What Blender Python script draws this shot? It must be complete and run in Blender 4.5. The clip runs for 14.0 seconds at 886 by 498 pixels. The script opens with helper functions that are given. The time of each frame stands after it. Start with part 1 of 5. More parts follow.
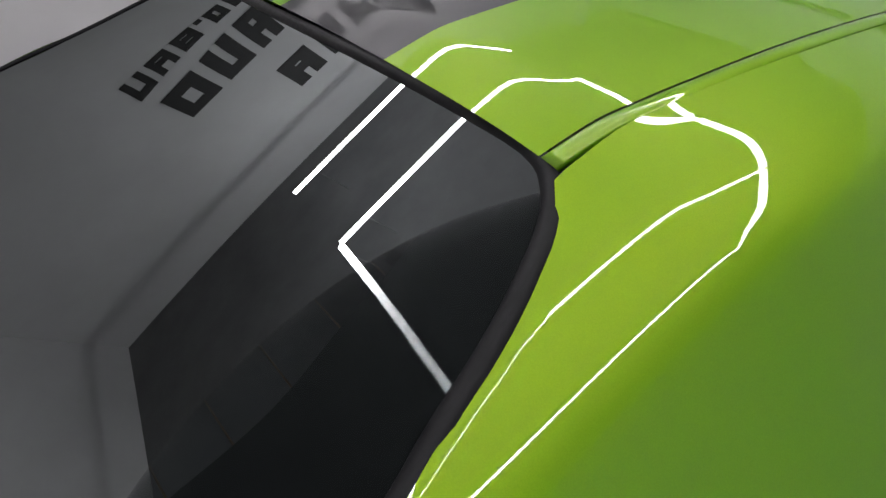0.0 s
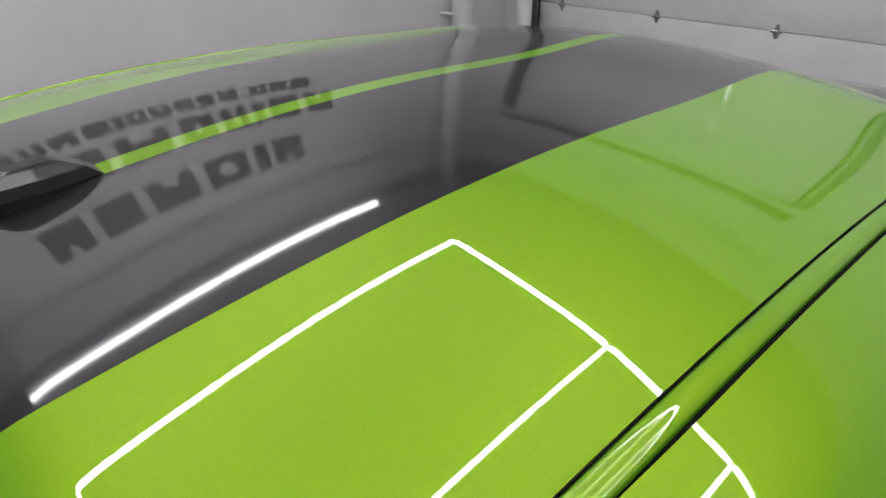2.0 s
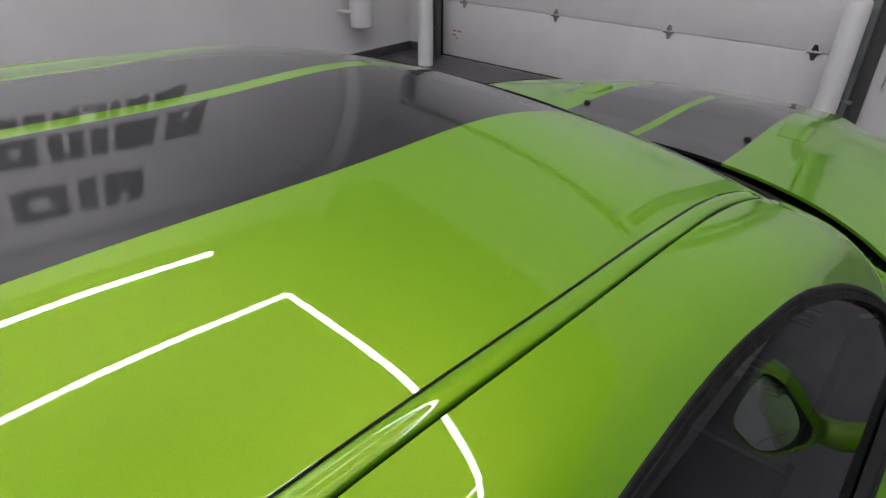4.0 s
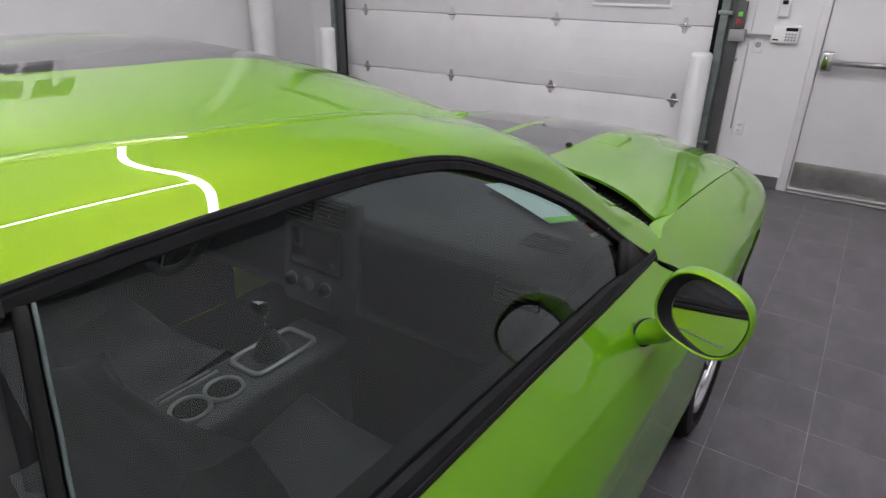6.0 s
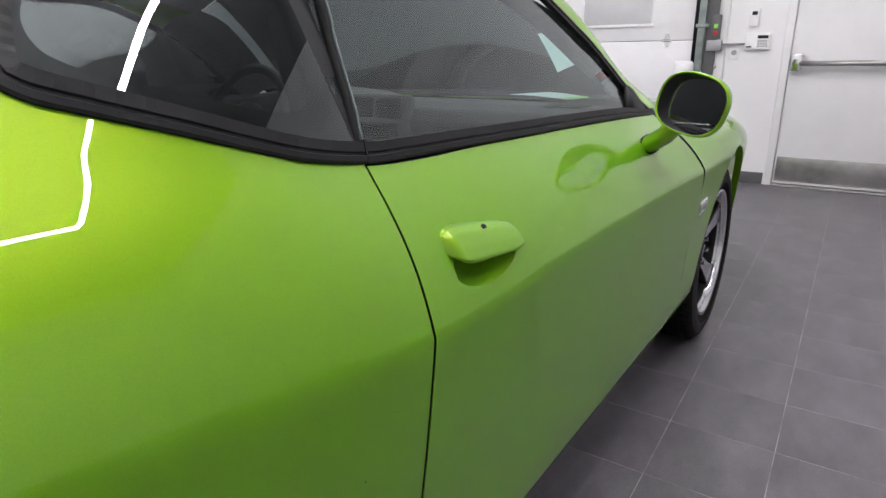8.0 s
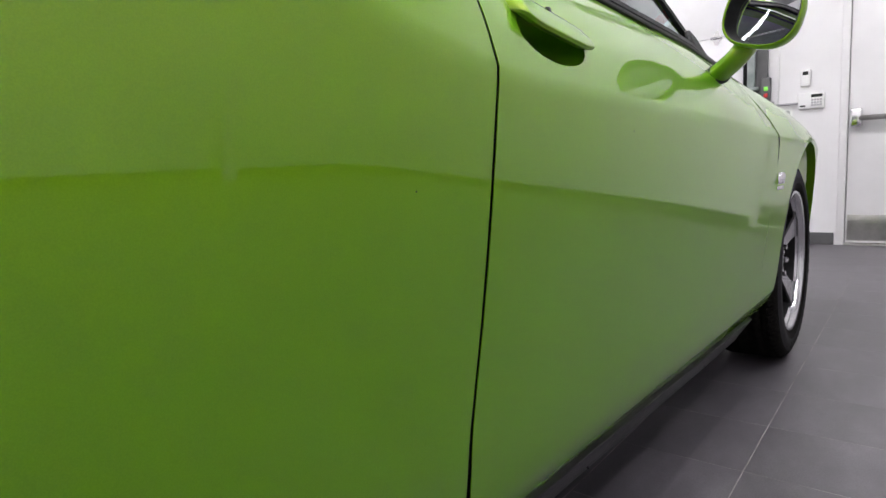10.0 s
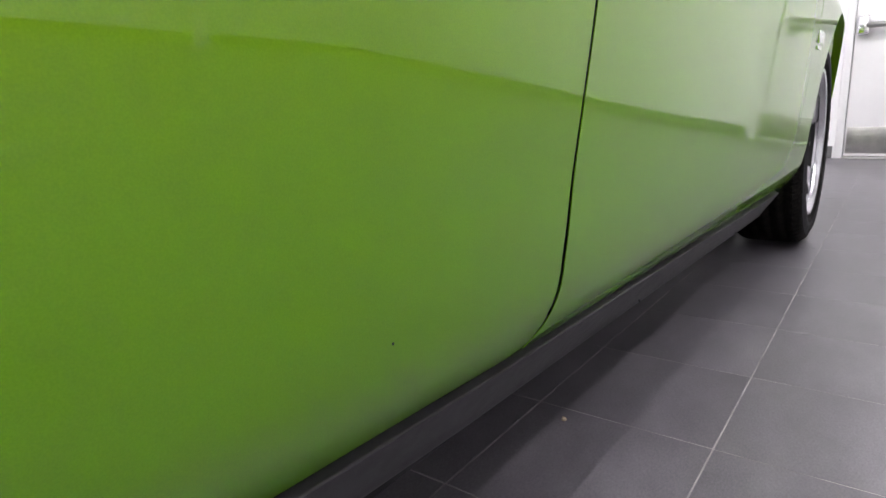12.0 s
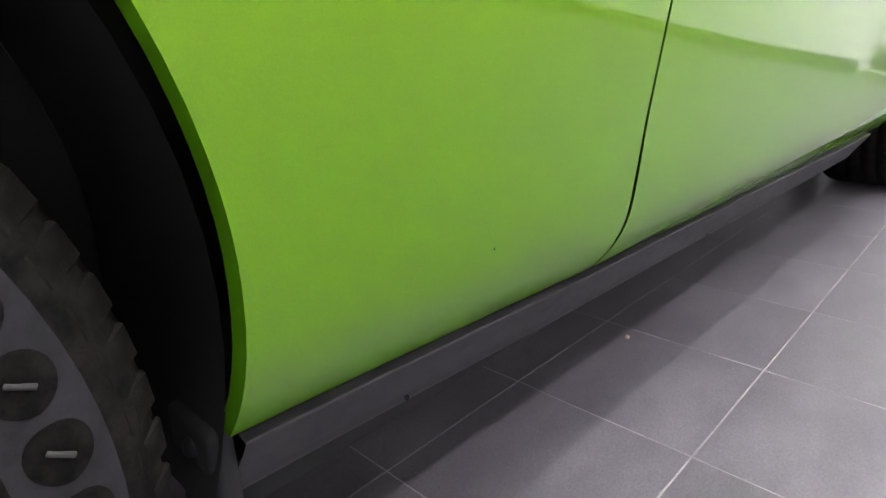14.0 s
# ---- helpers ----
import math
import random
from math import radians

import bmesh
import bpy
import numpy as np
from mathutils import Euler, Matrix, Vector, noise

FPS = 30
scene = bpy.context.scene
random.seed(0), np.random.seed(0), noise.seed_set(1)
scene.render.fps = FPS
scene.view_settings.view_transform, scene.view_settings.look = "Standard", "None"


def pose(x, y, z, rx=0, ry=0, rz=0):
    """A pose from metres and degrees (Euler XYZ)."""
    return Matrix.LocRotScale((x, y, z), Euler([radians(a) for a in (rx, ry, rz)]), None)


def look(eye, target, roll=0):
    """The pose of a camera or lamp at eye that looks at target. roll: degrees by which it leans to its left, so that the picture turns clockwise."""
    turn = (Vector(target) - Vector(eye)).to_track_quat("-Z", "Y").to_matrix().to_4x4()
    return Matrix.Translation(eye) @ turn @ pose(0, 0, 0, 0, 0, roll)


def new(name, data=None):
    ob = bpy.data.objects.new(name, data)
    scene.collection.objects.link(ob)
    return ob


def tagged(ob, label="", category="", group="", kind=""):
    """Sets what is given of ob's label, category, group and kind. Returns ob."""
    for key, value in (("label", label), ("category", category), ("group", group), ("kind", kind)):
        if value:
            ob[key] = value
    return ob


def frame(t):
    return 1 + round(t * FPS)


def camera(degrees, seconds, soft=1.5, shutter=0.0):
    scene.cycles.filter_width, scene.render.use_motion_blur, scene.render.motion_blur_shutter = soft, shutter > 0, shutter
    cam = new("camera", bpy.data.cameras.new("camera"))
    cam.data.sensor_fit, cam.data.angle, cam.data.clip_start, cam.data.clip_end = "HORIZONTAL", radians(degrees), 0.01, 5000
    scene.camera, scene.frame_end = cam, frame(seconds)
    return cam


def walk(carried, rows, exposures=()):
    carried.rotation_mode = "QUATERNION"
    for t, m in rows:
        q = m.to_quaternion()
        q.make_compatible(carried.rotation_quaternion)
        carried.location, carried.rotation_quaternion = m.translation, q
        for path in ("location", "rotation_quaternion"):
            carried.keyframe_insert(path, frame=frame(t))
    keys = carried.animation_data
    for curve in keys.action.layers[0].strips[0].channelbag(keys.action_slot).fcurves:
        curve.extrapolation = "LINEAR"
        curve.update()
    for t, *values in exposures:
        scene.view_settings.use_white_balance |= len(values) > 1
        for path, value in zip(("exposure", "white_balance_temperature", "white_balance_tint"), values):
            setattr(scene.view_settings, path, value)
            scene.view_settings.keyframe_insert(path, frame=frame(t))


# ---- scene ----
cam = camera(72.7, 14.0)
PATH = [
    (0, (0.8921, -1.41, 1.5817), (-0.3613, -0.5983, 0.5767), -1.36),
    (0.5, (0.7664, -1.3321, 1.6125), (-0.4418, -0.4091, 0.649), -0.85),
    (1, (0.6995, -1.2879, 1.6526), (-0.4795, -0.3036, 0.7139), -0.74),
    (1.5, (0.681, -1.1945, 1.6813), (-0.4825, -0.1673, 0.7696), -1.18),
    (1.8, (0.6746, -1.0961, 1.6848), (-0.4779, -0.057, 0.7727), -1.16),
    (2, (0.6736, -1.0132, 1.6802), (-0.4694, 0.0381, 0.77), -0.96),
    (2.2, (0.6766, -0.9382, 1.6752), (-0.4673, 0.1066, 0.7588), -0.46),
    (4.3, (0.803, -0.512, 1.687), (-0.302, 0.808, 0.669), 0.3),
    (4.5, (0.828, -0.472, 1.671), (-0.266, 0.866, 0.664), 0.3),
    (5, (0.925, -0.428, 1.636), (-0.147, 0.959, 0.673), 0.3),
    (5.5, (1.061, -0.471, 1.588), (0.011, 0.979, 0.695), 0.4),
    (6, (1.153, -0.597, 1.546), (0.123, 0.909, 0.727), 0.8),
    (6.5, (1.236, -0.827, 1.493), (0.217, 0.691, 0.682), 0.7),
    (7, (1.286, -0.968, 1.442), (0.277, 0.558, 0.635), 0.5),
    (7.2, (1.295, -1.003, 1.392), (0.288, 0.529, 0.592), 0.1),
    (9.3, (1.334, -1.083, 0.847), (0.114, 0.481, 0.586), -2.7),
    (9.5, (1.325, -1.079, 0.813), (0.086, 0.471, 0.558), -2.9),
    (10, (1.29, -1.065, 0.754), (0.051, 0.485, 0.502), -2.8),
    (10.5, (1.257, -1.072, 0.713), (0.029, 0.487, 0.464), -2.9),
    (11, (1.209, -1.08, 0.67), (-0.003, 0.49, 0.412), -2.8),
    (11.5, (1.184, -1.094, 0.609), (-0.011, 0.477, 0.287), -2.5),
    (12, (1.166, -1.094, 0.546), (-0.013, 0.457, 0.093), -2.7),
    (12.5, (1.156, -1.125, 0.508), (-0.012, 0.404, -0.036), -3.1),
    (13, (1.141, -1.137, 0.478), (-0.033, 0.369, -0.116), -2.8),
    (13.5, (1.177, -1.147, 0.504), (-0.017, 0.316, -0.154), -3.1),
    (14, (1.229, -1.203, 0.574), (-0.097, 0.138, -0.091), -2.4),
]
walk(cam, [(t, look(eye, target, roll)) for t, eye, target, roll in PATH], [(0, 0.0), (1.2, 0.15), (2.2, 0.1), (4.3, -0.05), (5.5, 0.3), (6.5, 0.72), (7.2, 1.05), (9.4, 1.05), (11, 1.5), (12.5, 1.86), (13.3, 2.2), (14, 2.42)])

# ---- light ----
world = bpy.data.worlds.new("world")
scene.world = world
world.use_nodes = True
world.node_tree.nodes["Background"].inputs[0].default_value = (0.8, 0.85, 1.0, 1)
world.node_tree.nodes["Background"].inputs[1].default_value = 0.02
CEIL, TUBES = 5.3, 4.6


# ---- materials ----
def material(name, color, rough=0.5, metal=0.0, coat=0.0, spec=0.5, coat_rough=0.03):
    m = bpy.data.materials.new(name)
    m.use_nodes = True
    b = m.node_tree.nodes["Principled BSDF"]
    b.inputs["Base Color"].default_value = (*color, 1)
    b.inputs["Roughness"].default_value = rough
    b.inputs["Metallic"].default_value = metal
    b.inputs["Coat Weight"].default_value = coat
    b.inputs["Coat Roughness"].default_value = coat_rough
    b.inputs["Specular IOR Level"].default_value = spec
    return m


def nodes_of(m):
    nt = m.node_tree
    return nt, nt.nodes, nt.links, nt.nodes["Principled BSDF"]


def add(nt, kind, **values):
    n = nt.nodes.new(kind)
    for k, v in values.items():
        n.inputs[k].default_value = v
    return n


def ramp(nt, source, stops):
    r = nt.nodes.new("ShaderNodeValToRGB")
    els = r.color_ramp.elements
    while len(els) < len(stops):
        els.new(0.5)
    for e, (p, c) in zip(els, stops):
        e.position = p
        e.color = (*c, 1) if len(c) == 3 else c
    nt.links.new(source, r.inputs[0])
    return r.outputs[0]


def mottled(m, scale, low, high, bump=0.0, bump_scale=200.0, rough=None):
    """Two scales of colour change, fine relief, and uneven gloss, in metres."""
    nt, nodes, links, b = nodes_of(m)
    tc = nodes.new("ShaderNodeTexCoord")
    n1 = add(nt, "ShaderNodeTexNoise", Scale=scale, Detail=6.0, Roughness=0.6)
    links.new(tc.outputs["Object"], n1.inputs["Vector"])
    links.new(ramp(nt, n1.outputs[0], [(0.35, low), (0.65, high)]), b.inputs["Base Color"])
    if rough:
        n3 = add(nt, "ShaderNodeTexNoise", Scale=scale * 3.7, Detail=4.0)
        links.new(tc.outputs["Object"], n3.inputs["Vector"])
        mr = add(nt, "ShaderNodeMapRange")
        mr.inputs["To Min"].default_value, mr.inputs["To Max"].default_value = rough
        links.new(n3.outputs[0], mr.inputs["Value"])
        links.new(mr.outputs[0], b.inputs["Roughness"])
    if bump:
        n2 = add(nt, "ShaderNodeTexNoise", Scale=bump_scale, Detail=3.0)
        links.new(tc.outputs["Object"], n2.inputs["Vector"])
        bp = add(nt, "ShaderNodeBump", Strength=bump, Distance=0.001)
        links.new(n2.outputs[0], bp.inputs["Height"])
        links.new(bp.outputs[0], b.inputs["Normal"])
    return m


GREEN = (0.087, 0.325, 0.0055)


def paint_material(name, stripes=False):
    """Green pigment with yellow-green metal flake, under one clear coat; twin black stripes if asked for."""
    m = material(name, GREEN, 0.5, 0.0, 0.92, 0.1, 0.012)
    nt, nodes, links, b = nodes_of(m)
    flake = nodes.new("ShaderNodeBsdfPrincipled")
    for key, value in (("Metallic", 1.0), ("Roughness", 0.43), ("Coat Weight", 0.92), ("Coat Roughness", 0.012)):
        flake.inputs[key].default_value = value
    tc = nodes.new("ShaderNodeTexCoord")
    fl = add(nt, "ShaderNodeTexNoise", Scale=900.0, Detail=2.0)
    links.new(tc.outputs["Object"], fl.inputs["Vector"])
    pigment = ramp(nt, fl.outputs[0], [(0.3, (0.084, 0.325, 0.005)), (0.7, (0.094, 0.345, 0.006))])
    metal = ramp(nt, fl.outputs[0], [(0.3, (0.35, 0.41, 0.008)), (0.7, (0.41, 0.46, 0.011))])
    peel = add(nt, "ShaderNodeTexNoise", Scale=70.0, Detail=1.0)
    links.new(tc.outputs["Object"], peel.inputs["Vector"])
    bp = add(nt, "ShaderNodeBump", Strength=0.008, Distance=0.0006)
    links.new(peel.outputs[0], bp.inputs["Height"])
    for shader, colour in ((b, pigment), (flake, metal)):
        links.new(bp.outputs[0], shader.inputs["Coat Normal"])
        links.new(colour, shader.inputs["Base Color"])
    blend = nodes.new("ShaderNodeMixShader")
    blend.inputs[0].default_value = 0.36
    links.new(b.outputs[0], blend.inputs[1])
    links.new(flake.outputs[0], blend.inputs[2])
    out = nodes["Material Output"].inputs[0]
    links.new(blend.outputs[0], out)
    if not stripes:
        return m
    sep = nodes.new("ShaderNodeSeparateXYZ")
    links.new(tc.outputs["Object"], sep.inputs[0])
    ab = nodes.new("ShaderNodeMath")
    ab.operation = "ABSOLUTE"
    links.new(sep.outputs[0], ab.inputs[0])
    far = nodes.new("ShaderNodeMath")
    far.operation = "LESS_THAN"
    far.inputs[1].default_value = 0.3065
    links.new(ab.outputs[0], far.inputs[0])
    near = nodes.new("ShaderNodeMath")
    near.operation = "GREATER_THAN"
    near.inputs[1].default_value = 0.017
    links.new(ab.outputs[0], near.inputs[0])
    both = nodes.new("ShaderNodeMath")
    both.operation = "MULTIPLY"
    links.new(far.outputs[0], both.inputs[0])
    links.new(near.outputs[0], both.inputs[1])
    # the stripes are black film with a slightly softer gloss
    film = nodes.new("ShaderNodeBsdfPrincipled")
    for key, value in (("Base Color", (0.010, 0.010, 0.012, 1)), ("Roughness", 0.30), ("Specular IOR Level", 0.12), ("Coat Weight", 0.92), ("Coat Roughness", 0.05)):
        film.inputs[key].default_value = value
    links.new(bp.outputs[0], film.inputs["Coat Normal"])
    pick = nodes.new("ShaderNodeMixShader")
    links.new(both.outputs[0], pick.inputs[0])
    links.new(blend.outputs[0], pick.inputs[1])
    links.new(film.outputs[0], pick.inputs[2])
    links.new(pick.outputs[0], out)
    return m


PAINT = paint_material("green_paint")
STRIPED = paint_material("striped_green_paint", True)
TRIM = mottled(material("black_rubber", (0.008, 0.008, 0.009), 0.5, 0.0, 0.0, 0.22), 30, (0.006, 0.006, 0.007), (0.010, 0.010, 0.011), 0.2, 900, (0.45, 0.62))
SCUTTLE = material("black_scuttle_plastic", (0.006, 0.006, 0.007), 0.5, 0.0, 0.0, 0.25)
LINING = mottled(material("grey_cloth_lining", (0.30, 0.30, 0.31), 0.85), 60, (0.27, 0.27, 0.28), (0.33, 0.33, 0.34), 0.3, 1800)
SILLM = mottled(material("grey_plastic", (0.038, 0.036, 0.040), 0.55, 0.0, 0.0, 0.35), 14, (0.034, 0.032, 0.036), (0.042, 0.040, 0.044), 0.3, 1200, (0.42, 0.58))
DARK = material("dark_underbody", (0.006, 0.006, 0.007), 0.8)
BLACK = material("gap_black", (0.004, 0.004, 0.004), 0.9)
CABIN = mottled(material("cabin_plastic", (0.05, 0.05, 0.053), 0.6), 40, (0.043, 0.043, 0.046), (0.056, 0.056, 0.059), 0.04, 160)
LEATHER = mottled(material("dark_leather", (0.027, 0.027, 0.028), 0.6, 0.0, 0.0, 0.3), 18, (0.023, 0.023, 0.024), (0.031, 0.031, 0.032), 0.06, 160)
CHROME = material("chrome", (0.8, 0.8, 0.8), 0.12, 1.0)
SATIN = mottled(material("satin_steel", (0.45, 0.44, 0.43), 0.35, 1.0), 6, (0.33, 0.32, 0.31), (0.47, 0.46, 0.45), 0, 1, (0.28, 0.45))
ALLOY = material("machined_alloy", (0.62, 0.62, 0.64), 0.25, 1.0)
POCKET = material("dark_alloy_pocket", (0.012, 0.012, 0.013), 0.4)
TYRE = mottled(material("tyre_rubber", (0.008, 0.008, 0.008), 0.85, 0.0, 0.0, 0.05), 60, (0.004, 0.004, 0.004), (0.014, 0.0125, 0.011), 0.5, 400, (0.6, 0.9))
MIRROR = material("mirror_silver", (0.75, 0.76, 0.77), 0.01, 1.0)
WHITE = mottled(material("white_wall_paint", (0.72, 0.71, 0.71), 0.55), 1.3, (0.68, 0.67, 0.675), (0.74, 0.73, 0.735), 0.15, 260, (0.45, 0.65))
CEILM = mottled(material("grey_ceiling_paint", (0.21, 0.21, 0.213), 0.8), 1.5, (0.18, 0.18, 0.187), (0.24, 0.24, 0.247))
DOORM = mottled(material("white_door_enamel", (0.68, 0.67, 0.67), 0.35), 2.0, (0.65, 0.64, 0.645), (0.71, 0.70, 0.705), 0.1, 300, (0.28, 0.42))
PANELM = mottled(material("white_steel_panel", (0.77, 0.76, 0.77), 0.4), 2.5, (0.74, 0.73, 0.74), (0.80, 0.79, 0.80), 0.35, 180, (0.35, 0.5))
BASEM = mottled(material("grey_vinyl_base", (0.09, 0.09, 0.092), 0.5), 5, (0.075, 0.075, 0.077), (0.105, 0.104, 0.106))
POSTM = mottled(material("white_post_sleeve", (0.78, 0.78, 0.78), 0.4), 3, (0.74, 0.74, 0.74), (0.81, 0.81, 0.81))
TRACKM = mottled(material("galvanised_track", (0.26, 0.29, 0.28), 0.5, 0.6), 12, (0.20, 0.235, 0.225), (0.31, 0.34, 0.33), 0, 1, (0.4, 0.6))
FROST = mottled(material("frosted_pane", (0.55, 0.55, 0.56), 0.35), 4, (0.52, 0.52, 0.53), (0.58, 0.58, 0.59))
PLAST = material("white_device_plastic", (0.75, 0.75, 0.74), 0.4)
GREYBOX = material("grey_metal_box", (0.35, 0.35, 0.36), 0.5, 0.5)
SCREEN = material("dark_screen", (0.01, 0.01, 0.012), 0.12)
RED = material("red_mark", (0.5, 0.02, 0.02), 0.4)
SIGN = material("black_letter_board", (0.01, 0.01, 0.01), 0.5)
GROUT = mottled(material("pale_grout", (0.30, 0.285, 0.28), 0.85), 7, (0.16, 0.15, 0.15), (0.40, 0.38, 0.37))
MARK = mottled(material("grey_sidewall_print", (0.022, 0.022, 0.024), 0.8, 0.0, 0.0, 0.15), 40, (0.017, 0.017, 0.019), (0.028, 0.027, 0.030), 0.3, 600)
PALE = material("pale_sidewall_print", (0.035, 0.035, 0.034), 0.8)
STONE = mottled(material("tan_stone", (0.4, 0.33, 0.22), 0.8), 300, (0.3, 0.24, 0.15), (0.5, 0.42, 0.3))
PAPER = material("pale_green_paper", (0.62, 0.78, 0.74), 0.7)
LIME = material("lime_paper_edge", (0.25, 0.75, 0.1), 0.7)


def glass_material(name, tint, rough=0.0, ior=1.66, shine=1.0):
    m = bpy.data.materials.new(name)
    m.use_nodes = True
    nt = m.node_tree
    nt.nodes.remove(nt.nodes["Principled BSDF"])
    out = nt.nodes["Material Output"]
    tr = add(nt, "ShaderNodeBsdfTransparent")
    tr.inputs[0].default_value = (*tint, 1)
    gl = add(nt, "ShaderNodeBsdfGlossy", Roughness=rough)
    gl.inputs[0].default_value = (0.94 * shine, shine, shine, 1)
    fr = add(nt, "ShaderNodeFresnel", IOR=ior)
    mx = nt.nodes.new("ShaderNodeMixShader")
    nt.links.new(fr.outputs[0], mx.inputs[0])
    nt.links.new(tr.outputs[0], mx.inputs[1])
    nt.links.new(gl.outputs[0], mx.inputs[2])
    nt.links.new(mx.outputs[0], out.inputs[0])
    return m


GLASS = glass_material("tinted_glass", (0.86, 0.94, 0.925), 0.0, 1.68)
DARKGLASS = glass_material("dark_tinted_glass", (0.32, 0.34, 0.34), 0.0, 1.88)
REARGLASS = glass_material("rear_tinted_glass", (0.42, 0.45, 0.45), 0.0, 1.5, 0.21)
FRIT = mottled(material("black_glass_print", (0.024, 0.024, 0.025), 0.6, 0.0, 0.0, 0.2), 25, (0.021, 0.021, 0.022), (0.027, 0.027, 0.028))
EDGE = material("ground_glass_edge", (0.10, 0.13, 0.125), 0.35)
HEATER = material("heater_line", (0.10, 0.06, 0.035), 0.5)


def tile_material():
    m = material("grey_stone_tile", (0.13, 0.125, 0.13), 0.4)
    nt, nodes, links, b = nodes_of(m)
    tc = nodes.new("ShaderNodeTexCoord")
    geo = nodes.new("ShaderNodeNewGeometry")
    oi = nodes.new("ShaderNodeObjectInfo")
    off = nodes.new("ShaderNodeVectorMath")
    off.operation = "ADD"
    sc = nodes.new("ShaderNodeVectorMath")
    sc.operation = "SCALE"
    sc.inputs[0].default_value = (37.0, 19.0, 0)
    links.new(oi.outputs["Random"], sc.inputs["Scale"])
    links.new(geo.outputs["Position"], off.inputs[0])
    links.new(sc.outputs[0], off.inputs[1])
    st = nodes.new("ShaderNodeMapping")
    st.inputs["Scale"].default_value = (1.0, 0.45, 1)
    st.inputs["Rotation"].default_value = (0, 0, 0.5)
    links.new(off.outputs[0], st.inputs[0])
    n1 = add(nt, "ShaderNodeTexNoise", Scale=6.0, Detail=8.0, Roughness=0.65)
    n2 = add(nt, "ShaderNodeTexNoise", Scale=330.0, Detail=4.0, Roughness=0.75)
    links.new(st.outputs[0], n1.inputs["Vector"])
    links.new(st.outputs[0], n2.inputs["Vector"])
    c1 = ramp(nt, n1.outputs[0], [(0.3, (0.080, 0.074, 0.083)), (0.5, (0.117, 0.108, 0.121)), (0.64, (0.148, 0.138, 0.153)), (0.76, (0.190, 0.178, 0.194))])
    c2 = ramp(nt, n2.outputs[0], [(0.35, (0.78, 0.78, 0.78)), (0.65, (1.15, 1.15, 1.15))])
    mul = nodes.new("ShaderNodeMix")
    mul.data_type, mul.blend_type = "RGBA", "MULTIPLY"
    mul.inputs[0].default_value = 1.0
    links.new(c1, mul.inputs[6])
    links.new(c2, mul.inputs[7])
    links.new(mul.outputs[2], b.inputs["Base Color"])
    mr = add(nt, "ShaderNodeMapRange")
    mr.inputs["To Min"].default_value, mr.inputs["To Max"].default_value = 0.3, 0.5
    links.new(n1.outputs[0], mr.inputs["Value"])
    links.new(mr.outputs[0], b.inputs["Roughness"])
    bp = add(nt, "ShaderNodeBump", Strength=0.4, Distance=0.0008)
    links.new(n2.outputs[0], bp.inputs["Height"])
    links.new(bp.outputs[0], b.inputs["Normal"])
    return m


TILE = tile_material()


def glow(name, color, strength):
    m = bpy.data.materials.new(name)
    m.use_nodes = True
    nt = m.node_tree
    nt.nodes.remove(nt.nodes["Principled BSDF"])
    e = add(nt, "ShaderNodeEmission", Strength=strength)
    e.inputs[0].default_value = (*color, 1)
    nt.links.new(e.outputs[0], nt.nodes["Material Output"].inputs[0])
    return m


LAMP = glow("led_tube", (1.0, 0.975, 1.01), 34.0)


# ---- mesh helpers ----
def part(name, bm, mat, parent=None, label="", smooth=True, normals=False):
    me = bpy.data.meshes.new(name)
    if normals:
        bmesh.ops.recalc_face_normals(bm, faces=bm.faces)
    for f in bm.faces:
        f.smooth = smooth
    bm.to_mesh(me)
    bm.free()
    for m in mat if isinstance(mat, (list, tuple)) else [mat]:
        me.materials.append(m)
    ob = new(name, me)
    if parent:
        ob.parent = parent
    if label:
        ob["label"] = label
    return ob


def thing(name, label, category, kind="", group="", at=(0, 0, 0)):
    e = new(name)
    e.location = at
    e.empty_display_size = 0.1
    return tagged(e, label, category, group, kind)


def box(bm, x0, x1, y0, y1, z0, z1, bevel=0.0, seg=2):
    m = Matrix.Translation(((x0 + x1) / 2, (y0 + y1) / 2, (z0 + z1) / 2)) @ Matrix.Diagonal((x1 - x0, y1 - y0, z1 - z0, 1))
    g = bmesh.ops.create_cube(bm, size=1, matrix=m)
    if bevel:
        es = list({e for v in g["verts"] for e in v.link_edges})
        bmesh.ops.bevel(bm, geom=es, offset=bevel, segments=seg, affect="EDGES", profile=0.5)
    return bm


def boxed(x0, x1, y0, y1, z0, z1, bevel=0.0, seg=2):
    return box(bmesh.new(), x0, x1, y0, y1, z0, z1, bevel, seg)


def rod(bm, a, b, r, r2=None, n=16, caps=True):
    a, b = Vector(a), Vector(b)
    d = b - a
    m = Matrix.Translation((a + b) / 2) @ d.to_track_quat("Z", "Y").to_matrix().to_4x4()
    bmesh.ops.create_cone(bm, cap_ends=caps, segments=n, radius1=r, radius2=r if r2 is None else r2, depth=d.length, matrix=m)
    return bm


def lathe(bm, profile, n=48, axis="x"):
    """Turn (radius, along) pairs about the x or z axis."""
    rings = []
    for r, h in profile:
        ring = []
        for i in range(n):
            a = 2 * math.pi * i / n
            c, s = r * math.cos(a), r * math.sin(a)
            ring.append(bm.verts.new((h, c, s) if axis == "x" else (c, s, h)))
        rings.append(ring)
    for p, q in zip(rings, rings[1:]):
        for i in range(n):
            bm.faces.new((p[i], p[(i + 1) % n], q[(i + 1) % n], q[i]))
    return bm


